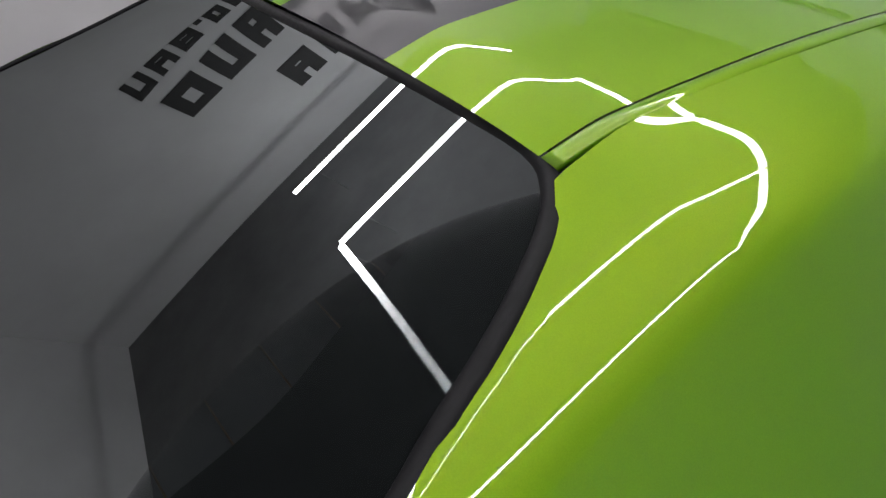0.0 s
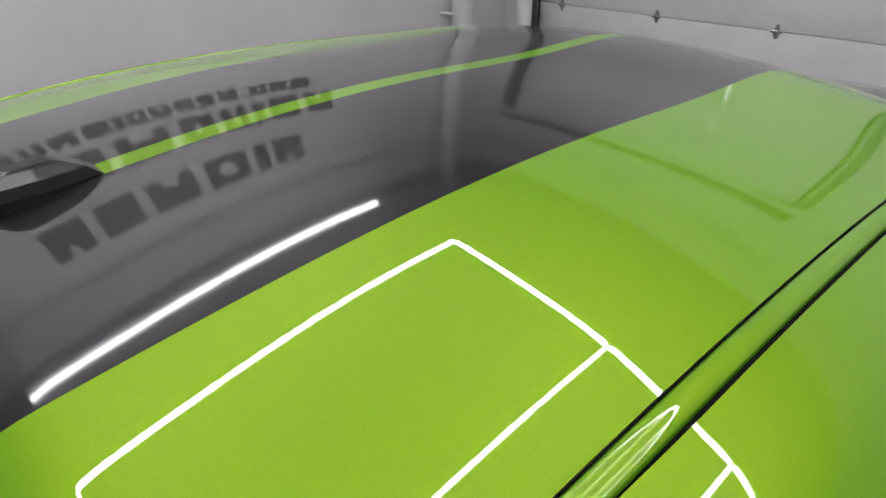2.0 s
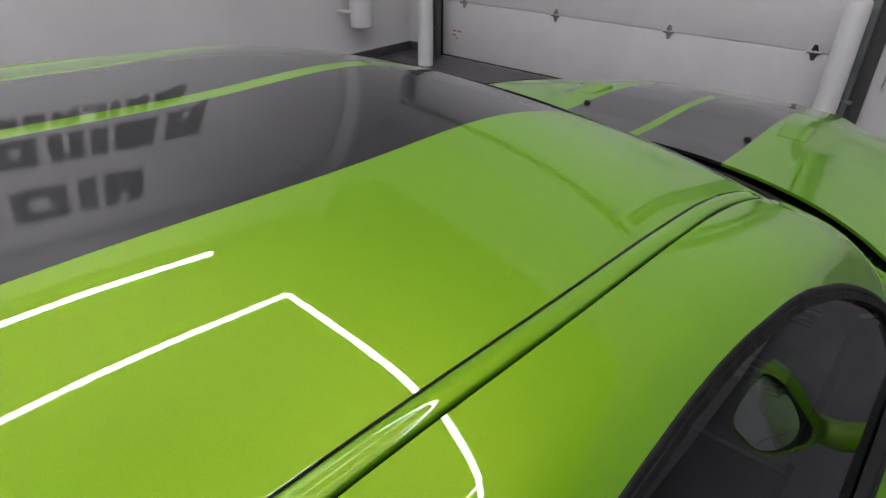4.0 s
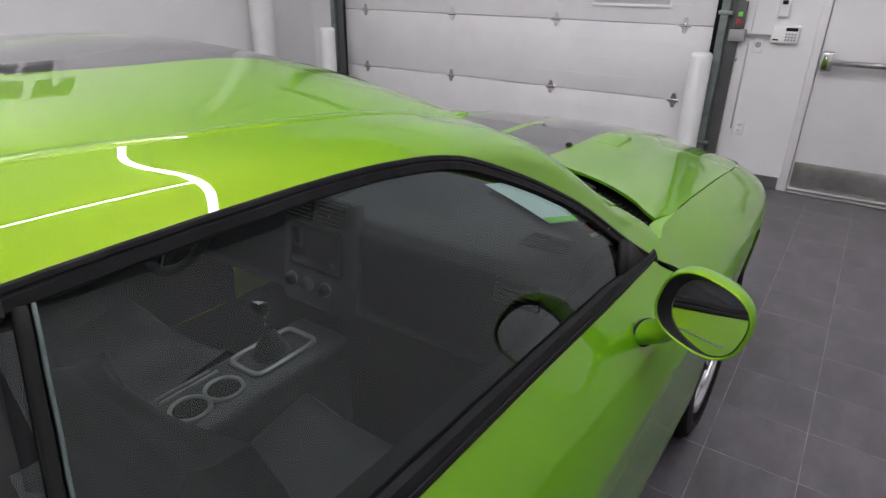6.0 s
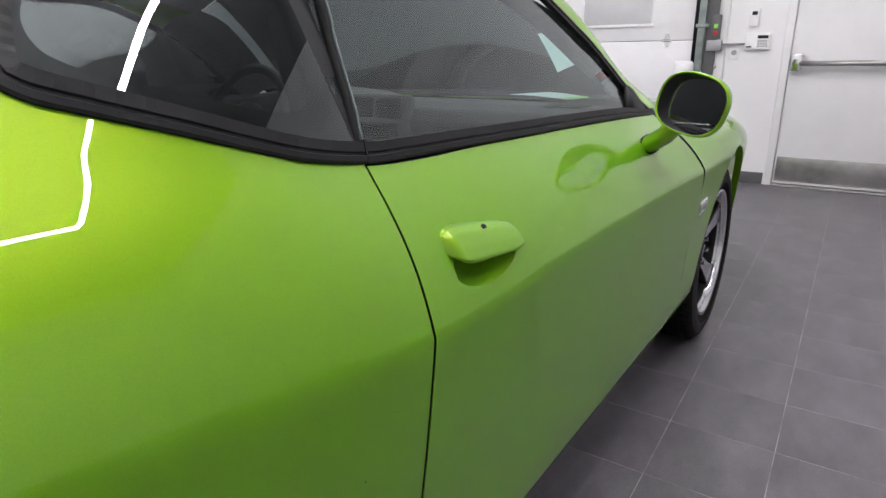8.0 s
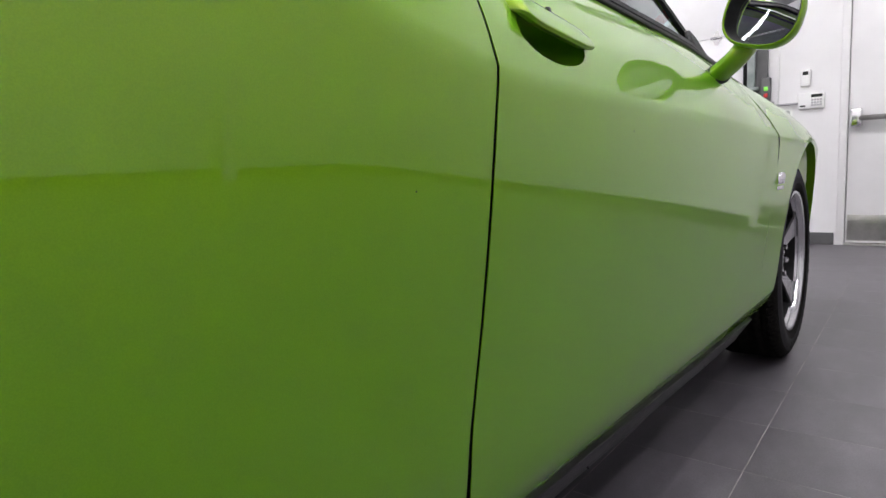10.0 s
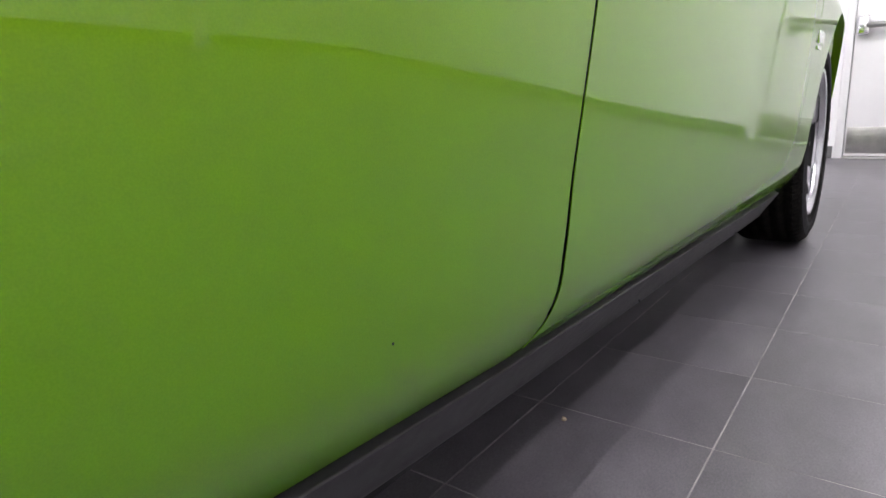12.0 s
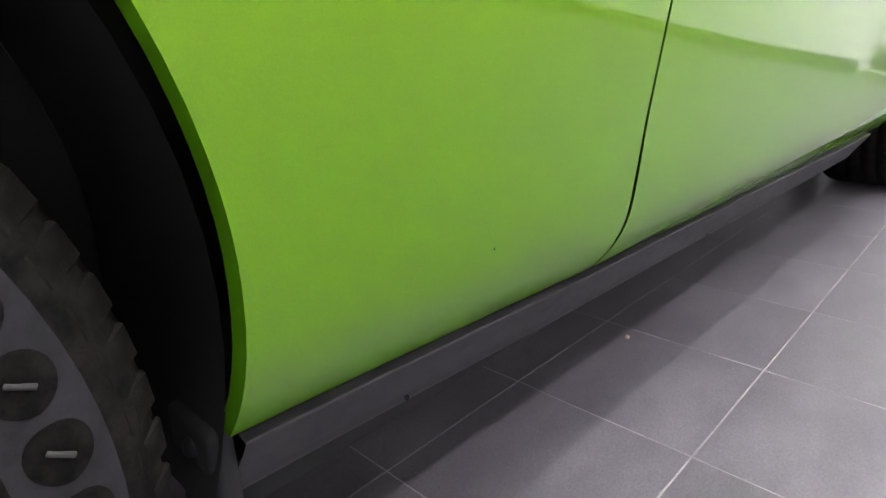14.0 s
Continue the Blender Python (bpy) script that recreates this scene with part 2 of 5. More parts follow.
def sheet(fn, nu, nv, flip=False, bm=None):
    """A grid over fn(u, v), u and v from 0 to 1."""
    bm = bm or bmesh.new()
    vs = [[bm.verts.new(fn(i / nu, j / nv)) for j in range(nv + 1)] for i in range(nu + 1)]
    for i in range(nu):
        for j in range(nv):
            q = (vs[i][j], vs[i + 1][j], vs[i + 1][j + 1], vs[i][j + 1])
            if len({tuple(round(c, 6) for c in v.co) for v in q}) == 4:
                bm.faces.new(q[::-1] if flip else q)
    return bm


def sweep(points, section, closed=False, flip=False, up=Vector((1, 0, 0)), bm=None):
    """A section of (side, out) pairs carried along points; up is the outward way."""
    bm = bm or bmesh.new()
    n = len(points)
    rings = []
    for i, p in enumerate(points):
        a = points[(i - 1) % n] if closed or i else p
        b = points[(i + 1) % n] if closed or i < n - 1 else p
        d = (Vector(b) - Vector(a)).normalized()
        u = up(p) if callable(up) else up
        s = d.cross(u).normalized()
        o = s.cross(d).normalized()
        rings.append([bm.verts.new(Vector(p) + s * x + o * y) for x, y in section])
    k = len(section)
    for i in range(n if closed else n - 1):
        p, q = rings[i], rings[(i + 1) % n]
        for j in range(k):
            f = (p[j], p[(j + 1) % k], q[(j + 1) % k], q[j])
            bm.faces.new(f[::-1] if flip else f)
    if not closed:
        for r in (rings[0], rings[-1]):
            bm.faces.new(r)
    bmesh.ops.recalc_face_normals(bm, faces=bm.faces)
    return bm


def curve_through(keys):
    """A smooth function through (t, value) pairs."""
    keys = sorted(keys)
    ts = np.array([k[0] for k in keys], float)
    vs = np.array([k[1] for k in keys], float)
    d = np.diff(vs) / np.diff(ts)
    m = np.empty(len(ts))
    m[0], m[-1] = d[0], d[-1]
    h = np.diff(ts)
    m[1:-1] = (d[:-1] * h[1:] + d[1:] * h[:-1]) / (h[:-1] + h[1:])

    def value(t):
        t = min(max(t, ts[0]), ts[-1])
        i = min(max(int(np.searchsorted(ts, t)) - 1, 0), len(ts) - 2)
        s = (t - ts[i]) / h[i]
        return float((2 * s**3 - 3 * s**2 + 1) * vs[i] + (s**3 - 2 * s**2 + s) * h[i] * m[i] + (3 * s**2 - 2 * s**3) * vs[i + 1] + (s**3 - s**2) * h[i] * m[i + 1])

    return value


def spline_through(keys):
    """A natural cubic spline through (t, value) pairs, run on straight past its ends."""
    ts = np.array([k[0] for k in keys], float)
    vs = np.array([k[1] for k in keys], float)
    n, h = len(ts), np.diff(ts)
    a, b = np.eye(n), np.zeros(n)
    for i in range(1, n - 1):
        a[i, i - 1 : i + 2] = h[i - 1], 2 * (h[i - 1] + h[i]), h[i]
        b[i] = 6 * ((vs[i + 1] - vs[i]) / h[i] - (vs[i] - vs[i - 1]) / h[i - 1])
    m = np.linalg.solve(a, b)

    def value(t):
        i = min(max(int(np.searchsorted(ts, t)) - 1, 0), n - 2)
        p, q = (ts[i + 1] - t) / h[i], (t - ts[i]) / h[i]
        return float(p * vs[i] + q * vs[i + 1] + ((p**3 - p) * m[i] + (q**3 - q) * m[i + 1]) * h[i] ** 2 / 6)

    return value


def smooth_loop(points, per=10, closed=True):
    """A Catmull-Rom line through plane points."""
    out = []
    n = len(points)
    for i in range(n if closed else n - 1):
        p0, p1, p2, p3 = [np.array(points[(i + k) % n] if closed else points[min(max(i + k, 0), n - 1)], float) for k in (-1, 0, 1, 2)]
        for j in range(per):
            t = j / per
            out.append(0.5 * (2 * p1 + (p2 - p0) * t + (2 * p0 - 5 * p1 + 4 * p2 - p3) * t**2 + (3 * p1 - p0 - 3 * p2 + p3) * t**3))
    if not closed:
        out.append(np.array(points[-1], float))
    return out


def inside(poly, p):
    x, y = p
    a = poly
    b = np.roll(poly, -1, 0)
    c = (a[:, 1] > y) != (b[:, 1] > y)
    if not c.any():
        return False
    a, b = a[c], b[c]
    return int((x < (b[:, 0] - a[:, 0]) * (y - a[:, 1]) / (b[:, 1] - a[:, 1]) + a[:, 0]).sum()) % 2 == 1


def nearest(poly, p):
    a, b = poly, np.roll(poly, -1, 0)
    d = b - a
    t = np.clip(((p - a) * d).sum(1) / np.maximum((d * d).sum(1), 1e-12), 0, 1)
    q = a + d * t[:, None]
    return q[((q - p) ** 2).sum(1).argmin()]


def cut(bm, outline, keep_inside=False, near=0.05):
    """Cut a hole whose outline is given in y and z, or keep only what lies inside it, and draw the rim onto the outline."""
    poly = np.array(outline, float)
    bm.normal_update()
    lo, hi = poly.min(0) - near, poly.max(0) + near
    was = {e for e in bm.edges if e.is_boundary}
    gone = []
    for f in bm.faces:
        c = f.calc_center_median()
        i = lo[0] < c.y < hi[0] and lo[1] < c.z < hi[1] and inside(poly, (c.y, c.z))
        if i != keep_inside:
            gone.append(f)
    bmesh.ops.delete(bm, geom=gone, context="FACES")
    for v in {v for e in bm.edges if e.is_boundary and e not in was for v in e.verts}:
        q = nearest(poly, np.array((v.co.y, v.co.z)))
        dy, dz = q[0] - v.co.y, q[1] - v.co.z
        if abs(dy) < near and abs(dz) < near and abs(v.normal.x) > 0.1:
            v.co += Vector((-(v.normal.y * dy + v.normal.z * dz) / v.normal.x, dy, dz))
    return bm


def rim(bm, test, depth, way=Vector((-1, 0, 0))):
    """Fold the open edges that pass the test inward by depth."""
    es = [e for e in bm.edges if e.is_boundary and all(test(v.co) for v in e.verts)]
    seen = {}

    def twin(v, d):
        if (v, d) not in seen:
            seen[v, d] = bm.verts.new(v.co + way * d)
        return seen[v, d]

    for a, b in [(e.verts[0], e.verts[1]) for e in es]:
        bm.faces.new((twin(a, 0), twin(b, 0), twin(b, depth), twin(a, depth)))
    return bm


# ---- the room ----
LEFT, RIGHT, FRONT, BACK = -4.5, 6.8, 4.85, -4.6
J0X, J0Y, TS = 0.978, -0.772, 0.305
floor = tagged(part("floor", boxed(LEFT - 0.2, RIGHT + 0.2, BACK - 0.2, FRONT + 0.2, -0.15, -0.0005), GROUT, smooth=False), "grey stone tile floor with thin pale grout joints", "floor", kind="structure")
ceiling = tagged(part("ceiling", boxed(LEFT - 0.2, RIGHT + 0.2, BACK - 0.2, FRONT + 0.2, CEIL, CEIL + 0.15), CEILM, smooth=False), "plain grey painted high ceiling", "ceiling", kind="structure")
GX0, GX1, GZ = -4.05, 0.06, 3.66  # the wide door's opening
DX0, DX1, DZ = 0.80, 1.80, 2.10  # the small door's opening
wall_north = thing("wall_north", "white painted wall with a wide overhead door", "wall", "structure")
for x0, x1, z0, z1 in ((LEFT - 0.2, GX0, 0, CEIL), (GX0, GX1, GZ, CEIL), (GX1, DX0, 0, CEIL), (DX0, DX1, DZ, CEIL), (DX1, RIGHT + 0.2, 0, CEIL)):
    part("wall_panel", boxed(x0, x1, FRONT, FRONT + 0.2, z0, z1), WHITE, wall_north, smooth=False)
wall_west = tagged(part("wall_west", boxed(LEFT - 0.2, LEFT, BACK, FRONT, 0, CEIL), WHITE, smooth=False), "plain white painted wall with a black sign", "wall", kind="structure")
wall_east = tagged(part("wall_east", boxed(RIGHT, RIGHT + 0.2, BACK, FRONT, 0, CEIL), WHITE, smooth=False), "plain white painted wall", "wall", kind="structure")
wall_south = tagged(part("wall_south", boxed(LEFT - 0.2, RIGHT + 0.2, BACK - 0.2, BACK, 0, CEIL), WHITE, smooth=False), "plain white painted wall", "wall", kind="structure")
base = thing("baseboard", "dark grey vinyl baseboard along the white walls", "baseboard", "structure")
for x0, x1, y0, y1 in ((LEFT, LEFT + 0.008, BACK, FRONT), (RIGHT - 0.008, RIGHT, BACK, FRONT), (LEFT, GX0 - 0.02, FRONT - 0.008, FRONT), (0.30, DX0 - 0.07, FRONT - 0.008, FRONT), (DX1 + 0.07, RIGHT, FRONT - 0.008, FRONT), (LEFT, RIGHT, BACK, BACK + 0.008)):
    part("board", boxed(x0, x1, y0, y1, 0, 0.10, 0.003), BASEM, base)


def overhead_door():
    t = thing("overhead_door", "wide white sectional overhead door with steel hinges", "garage door", at=(0, 0, 0))
    h = 0.61
    for i in range(6):
        z0, z1 = (0.012 if i == 0 else 0.003) + i * h, (i + 1) * h - 0.002
        p = part("door_section", boxed(GX0 + 0.03, GX1 - 0.03, FRONT + 0.05, FRONT + 0.10, z0, z1, 0.006), PANELM, t, "white embossed steel section")
        for k in (1, 2, 3):
            z = z0 + k * h / 4
            part("groove", boxed(GX0 + 0.04, GX1 - 0.04, FRONT + 0.0493, FRONT + 0.0515, z - 0.003, z + 0.003, 0.0005), PANELM, p)
    part("shaft", rod(bmesh.new(), (GX0 - 0.1, FRONT - 0.10, GZ + 0.17), (GX1 + 0.1, FRONT - 0.10, GZ + 0.17), 0.05, n=16), TRACKM, t, "steel spring shaft")
    part("bottom_seal", boxed(GX0 + 0.03, GX1 - 0.03, FRONT + 0.055, FRONT + 0.095, 0.0, 0.014), TRIM, t)
    for z in [h * k for k in range(1, 6)]:
        for x in (-3.70, -2.53, -1.37, -0.21):
            bm = boxed(x - 0.045, x + 0.045, FRONT + 0.04, FRONT + 0.05, z - 0.012, z + 0.012, 0.003)
            for s in (-1, 1):
                vs = [bm.verts.new((x + a, FRONT + b, z + s * c)) for b in (0.043, 0.05) for a, c in ((-0.03, 0.01), (0.03, 0.01), (0.012, 0.06), (-0.012, 0.06))]
                for q in ((0, 1, 2, 3), (4, 5, 6, 7), (0, 1, 5, 4), (1, 2, 6, 5), (2, 3, 7, 6), (3, 0, 4, 7)):
                    bm.faces.new([vs[j] for j in q])
            rod(bm, (x - 0.05, FRONT + 0.036, z), (x + 0.05, FRONT + 0.036, z), 0.008, n=10)
            part("hinge", bm, CHROME, t, "bright zinc hinge", smooth=False, normals=True)
    for x, s in ((GX0, 1), (GX1, -1)):
        part("jamb_seal", boxed(min(x, x + s * 0.035), max(x, x + s * 0.035), FRONT - 0.01, FRONT + 0.12, 0, GZ), TRIM, t, "dark rubber jamb seal")
    return t


overhead_door()


def guide_track(x):
    t = thing("guide_track", "galvanised steel vertical door track with brackets", "door track", group="door tracks", at=(x, FRONT - 0.06, 0))
    part("channel", boxed(-0.03, 0.03, -0.02, 0.02, 0, 3.6, 0.004), TRACKM, t)
    part("angle", boxed(0.031, 0.125, 0.015, 0.035, 0, 3.6, 0.003), BASEM, t, "dark grey jamb angle")
    for z in (0.3, 1.32, 2.2, 3.1):
        part("bracket", boxed(-0.045, 0.06, -0.03, 0.015, z, z + 0.03, 0.004), TRACKM, t)
    return t


guide_track(0.10)
guide_track(-4.1)


def bollard(x, y, h=1.05, r=0.082):
    t = thing("bollard", "white plastic-sleeved bollard standing on the tiles", "bollard", group="bollards", at=(x, y, 0))
    part("sleeve", lathe(bmesh.new(), [(r, 0), (r, h - 0.04), (r * 0.96, h - 0.018), (r * 0.8, h - 0.004), (0.0005, h)], 40, "z"), POSTM, t, normals=True)
    return t


bollard(0.02, 4.62)
bollard(-3.85, 4.42)
bollard(6.4, 2.6, 1.15)


def exit_door():
    t = thing("exit_door", "white steel exit door with push bar and kick plate", "door", "structure")
    part("leaf", boxed(DX0 + 0.006, DX1 - 0.006, FRONT + 0.01, FRONT + 0.055, 0.02, DZ - 0.006, 0.004), DOORM, t)
    fr = part("frame", boxed(DX0 - 0.055, DX0 + 0.002, FRONT - 0.014, FRONT + 0.06, 0, DZ + 0.055, 0.004), DOORM, t)
    part("jamb", boxed(DX1 - 0.002, DX1 + 0.055, FRONT - 0.014, FRONT + 0.06, 0, DZ + 0.055, 0.004), DOORM, t)
    part("head", boxed(DX0 + 0.003, DX1 - 0.003, FRONT - 0.014, FRONT + 0.06, DZ, DZ + 0.055, 0.004), DOORM, t)
    part("kick_plate", boxed(DX0 + 0.02, DX1 - 0.02, FRONT + 0.0055, FRONT + 0.0095, 0.04, 0.25, 0.0015), SATIN, t, "brushed steel kick plate")
    part("threshold", boxed(DX0 + 0.003, DX1 - 0.003, FRONT - 0.05, FRONT + 0.06, 0, 0.016, 0.004), SATIN, t, "aluminium threshold")
    part("bar", rod(bmesh.new(), (DX0 + 0.08, FRONT - 0.06, 1.02), (DX1 - 0.06, FRONT - 0.06, 1.02), 0.021, n=20), SATIN, t, "satin steel push bar")
    part("latch_head", boxed(DX0 + 0.02, DX0 + 0.10, FRONT - 0.075, FRONT + 0.009, 0.955, 1.10, 0.016, 4), CHROME, t, "chrome latch housing")
    part("end_bracket", boxed(DX1 - 0.12, DX1 - 0.05, FRONT - 0.075, FRONT + 0.009, 0.97, 1.07, 0.012, 3), CHROME, t)


exit_door()


def wall_devices():
    k = thing("keypad", "white alarm keypad on the white wall", "keypad", at=(0.545, FRONT, 1.195))
    part("case", boxed(-0.095, 0.095, -0.035, 0, -0.065, 0.065, 0.01, 3), PLAST, k)
    part("display", boxed(0.0, 0.08, -0.038, -0.034, 0.025, 0.05, 0.002), SCREEN, k, "dark display")
    for i in range(4):
        for j in range(3):
            part("key", boxed(0.002 + i * 0.02, 0.016 + i * 0.02, -0.039, -0.034, -0.045 + j * 0.021, -0.031 + j * 0.021, 0.002), GREYBOX, k, "grey key")
    part("slot", boxed(-0.08, -0.04, -0.037, -0.034, -0.045, -0.035, 0.001), SCREEN, k)
    s = thing("sensor", "small white wall sensor above the keypad", "sensor", at=(0.50, FRONT, 1.385))
    part("case", boxed(-0.035, 0.035, -0.03, 0, -0.07, 0.07, 0.008, 3), PLAST, s)
    part("window", boxed(-0.02, 0.02, -0.033, -0.029, 0.02, 0.05, 0.002), SCREEN, s)
    d = thing("door_control", "dark push button station with red and green buttons", "switch", at=(0.212, FRONT, 1.31))
    part("case", boxed(-0.035, 0.035, -0.05, 0, -0.09, 0.11, 0.006), BASEM, d)
    part("button", boxed(-0.016, 0.016, -0.058, -0.05, -0.055, -0.02, 0.004), RED, d, "red button")
    part("button", boxed(-0.016, 0.016, -0.058, -0.05, 0.0, 0.035, 0.004), LIME, d, "green button")
    j = thing("junction_box", "grey metal junction box under the button station", "electrical box", at=(0.212, FRONT, 1.17))
    part("box", boxed(-0.06, 0.06, -0.06, 0, -0.045, 0.045, 0.005), GREYBOX, j)
    c = thing("conduit", "thin grey electrical conduit on the white wall", "conduit", at=(0, 0, 0))
    part("riser", rod(bmesh.new(), (0.215, FRONT - 0.02, 1.125), (0.215, FRONT - 0.02, 0.12), 0.011, n=12), GREYBOX, c)
    part("clip", boxed(0.19, 0.24, FRONT - 0.035, FRONT, 0.98, 1.0, 0.003), GREYBOX, c)
    part("branch", rod(bmesh.new(), (0.272, FRONT - 0.03, 1.18), (0.45, FRONT - 0.03, 1.18), 0.009, n=12), GREYBOX, c)
    part("thin_riser", rod(bmesh.new(), (0.30, FRONT - 0.008, 2.6), (0.30, FRONT - 0.008, 0.45), 0.006, n=10), PLAST, c, "white cable cover")
    for z, n in ((1.11, "key_switch"), (0.46, "outlet")):
        o = thing(n, "white wall plate with a key switch" if z > 1 else "white double power outlet on the wall", "switch" if z > 1 else "outlet", at=(0.372 if z > 1 else 0.36, FRONT, z))
        part("plate", boxed(-0.036, 0.036, -0.007, 0, -0.058, 0.058, 0.004), PLAST, o)
        if z > 1:
            part("lock", lathe(bmesh.new(), [(0.0005, 0), (0.022, 0)], 20, "z"), GREYBOX, o).matrix_basis = pose(0, -0.009, 0, 90)
        else:
            for s in (-0.024, 0.024):
                part("socket", boxed(-0.017, 0.017, -0.010, -0.006, s - 0.014, s + 0.014, 0.004), PLAST, o)
                for q in (-0.007, 0.007):
                    part("slot", boxed(q - 0.0015, q + 0.0015, -0.0115, -0.0095, s - 0.005, s + 0.006), SCREEN, o)


wall_devices()


def duct():
    t = thing("duct", "round white vertical duct on wall brackets", "duct", at=(LEFT + 0.2, 3.92, 0))
    part("pipe", lathe(bmesh.new(), [(0.10, 0.425), (0.118, 0.42), (0.122, 0.43), (0.122, CEIL)], 36, "z"), POSTM, t, normals=True)
    for z in (0.57, 2.4, 4.2):
        part("bracket", rod(bmesh.new(), (-0.2, -0.16, z), (0, -0.10, z), 0.018), PLAST, t)


duct()


def caution_label(x, z):
    t = thing("caution_label", "small red and white sticker on the white door", "label", group="stickers", at=(x, FRONT + 0.049, z))
    part("paper", boxed(-0.07, 0.07, -0.0012, 0, -0.06, 0.06), PLAST, t, smooth=False)
    for x0, x1, z0, m in ((-0.062, -0.014, 0.026, RED), (0.004, 0.062, 0.026, RED), (-0.062, -0.018, -0.018, RED), (-0.02, 0.02, -0.05, GREYBOX)):
        part("text_bar", boxed(x0, x1, -0.0016, -0.0012, z0, z0 + 0.016), m, t, smooth=False)


caution_label(-3.80, 0.26)



def door_window():
    t = thing("door_window", "small frosted window panel in the white overhead door", "window", at=(-0.69, FRONT + 0.046, 1.36))
    part("pane", boxed(-0.325, 0.325, -0.002, 0.0, 0.012, 0.31, 0.001), FROST, t, "frosted grey pane")
    for x0, x1, z0, z1 in ((-0.345, 0.345, -0.014, 0.012), (-0.345, 0.345, 0.31, 0.336), (-0.345, -0.325, 0.012, 0.31), (0.325, 0.345, 0.012, 0.31)):
        part("frame", boxed(x0, x1, -0.009, 0.0, z0, z1, 0.004), PANELM, t)


door_window()


# ---- the car: forms, right half; y is ahead ----
crease_z = curve_through([(-2.5, 0.93), (-2.0, 0.975), (-1.6, 0.985), (-1.2, 0.958), (-0.93, 0.919), (-0.75, 0.882), (-0.56, 0.852), (-0.2, 0.842), (0.4, 0.828), (0.87, 0.81), (1.5, 0.79), (2.0, 0.76), (2.45, 0.71)])
crease_x = curve_through([(-2.5, 0.80), (-2.2, 0.90), (-1.8, 0.955), (-1.47, 0.975), (-1.0, 0.968), (-0.56, 0.964), (0.2, 0.966), (0.87, 0.972), (1.47, 0.972), (1.9, 0.945), (2.2, 0.885), (2.45, 0.78)])
belt_z = curve_through([(-2.5, 1.02), (-2.0, 1.07), (-1.7, 1.09), (-1.3, 1.105), (-1.05, 1.10), (-0.85, 1.09), (-0.7, 1.068), (-0.54, 1.04), (-0.233, 1.027), (0.11, 1.0155), (0.25, 1.0105), (0.40, 1.0045), (0.55, 0.9965), (0.64, 0.9925), (0.74, 1.004), (0.83, 1.007), (0.93, 1.003), (1.2, 0.984), (1.53, 0.953), (2.0, 0.885), (2.45, 0.80)])
belt_x = curve_through([(-2.5, 0.62), (-2.2, 0.74), (-1.8, 0.84), (-1.4, 0.875), (-1.0, 0.88), (-0.7, 0.866), (-0.5, 0.858), (0, 0.858), (0.5, 0.862), (0.7, 0.855), (0.83, 0.826), (0.95, 0.822), (1.53, 0.822), (1.8, 0.818), (2.0, 0.80), (2.45, 0.66)])
LOW = [(0.30, 0.095), (0.315, 0.081), (0.335, 0.065), (0.37, 0.0462), (0.42, 0.0350), (0.50, 0.0262), (0.60, 0.0180), (0.70, 0.0105), (0.78, 0.0045), (0.85, 0.0)]
low_in = curve_through(LOW)


lean_by = curve_through([(-2.5, 0.045), (-1.2, 0.045), (-0.9, 0.043), (-0.75, 0.038), (-0.6, 0.031), (-0.4, 0.0235), (-0.15, 0.0165), (0.1, 0.0105), (0.45, 0.003), (0.9, 0.0), (2.5, 0.0)])


def lean(y, z):
    """How far the lower side leans in beyond its section, more towards the rear wheel."""
    w = min(max(0.75 - z, 0), 0.45)
    g = w * w / 0.2 if w < 0.1 else w - 0.05 if w < 0.25 else w - 0.05 - (w - 0.25) ** 2 / 0.4
    return lean_by(y) * g


def sill_z(y):
    """Lower edge of the painted side, falling slightly to the front."""
    return 0.2885 - 0.0225 * min(max(y, -1.3), 1.2) - 0.009 * min(max((y + 1.05) / 0.45, 0), 1)


def side_x(y, z):
    """Half width of the body side at a height, up to the belt."""
    zc, xc = crease_z(y), crease_x(y)
    if z <= zc:
        k = 0.85 - (zc - z) * (0.85 - 0.30) / (zc - sill_z(y) + 0.005)
        return xc - low_in(k) - lean(y, z)
    zb, xb = belt_z(y), belt_x(y)
    s = (z - zc) / max(zb - zc, 1e-4)
    return xc + (xb - xc) * s + (0.014 + 0.018 * min(max((y - 0.75) / 0.4, 0), 1)) * math.sin(math.pi * min(max(s, 0), 1))


def side_point(y, v, n_low=0.62):
    """v 0 to 1: sill to belt; the crease lies at n_low."""
    zc, zb = crease_z(y), belt_z(y)
    z = sill_z(y) + (zc - sill_z(y)) * v / n_low if v <= n_low else zc + (zb - zc) * (v - n_low) / (1 - n_low)
    return side_x(y, z), z


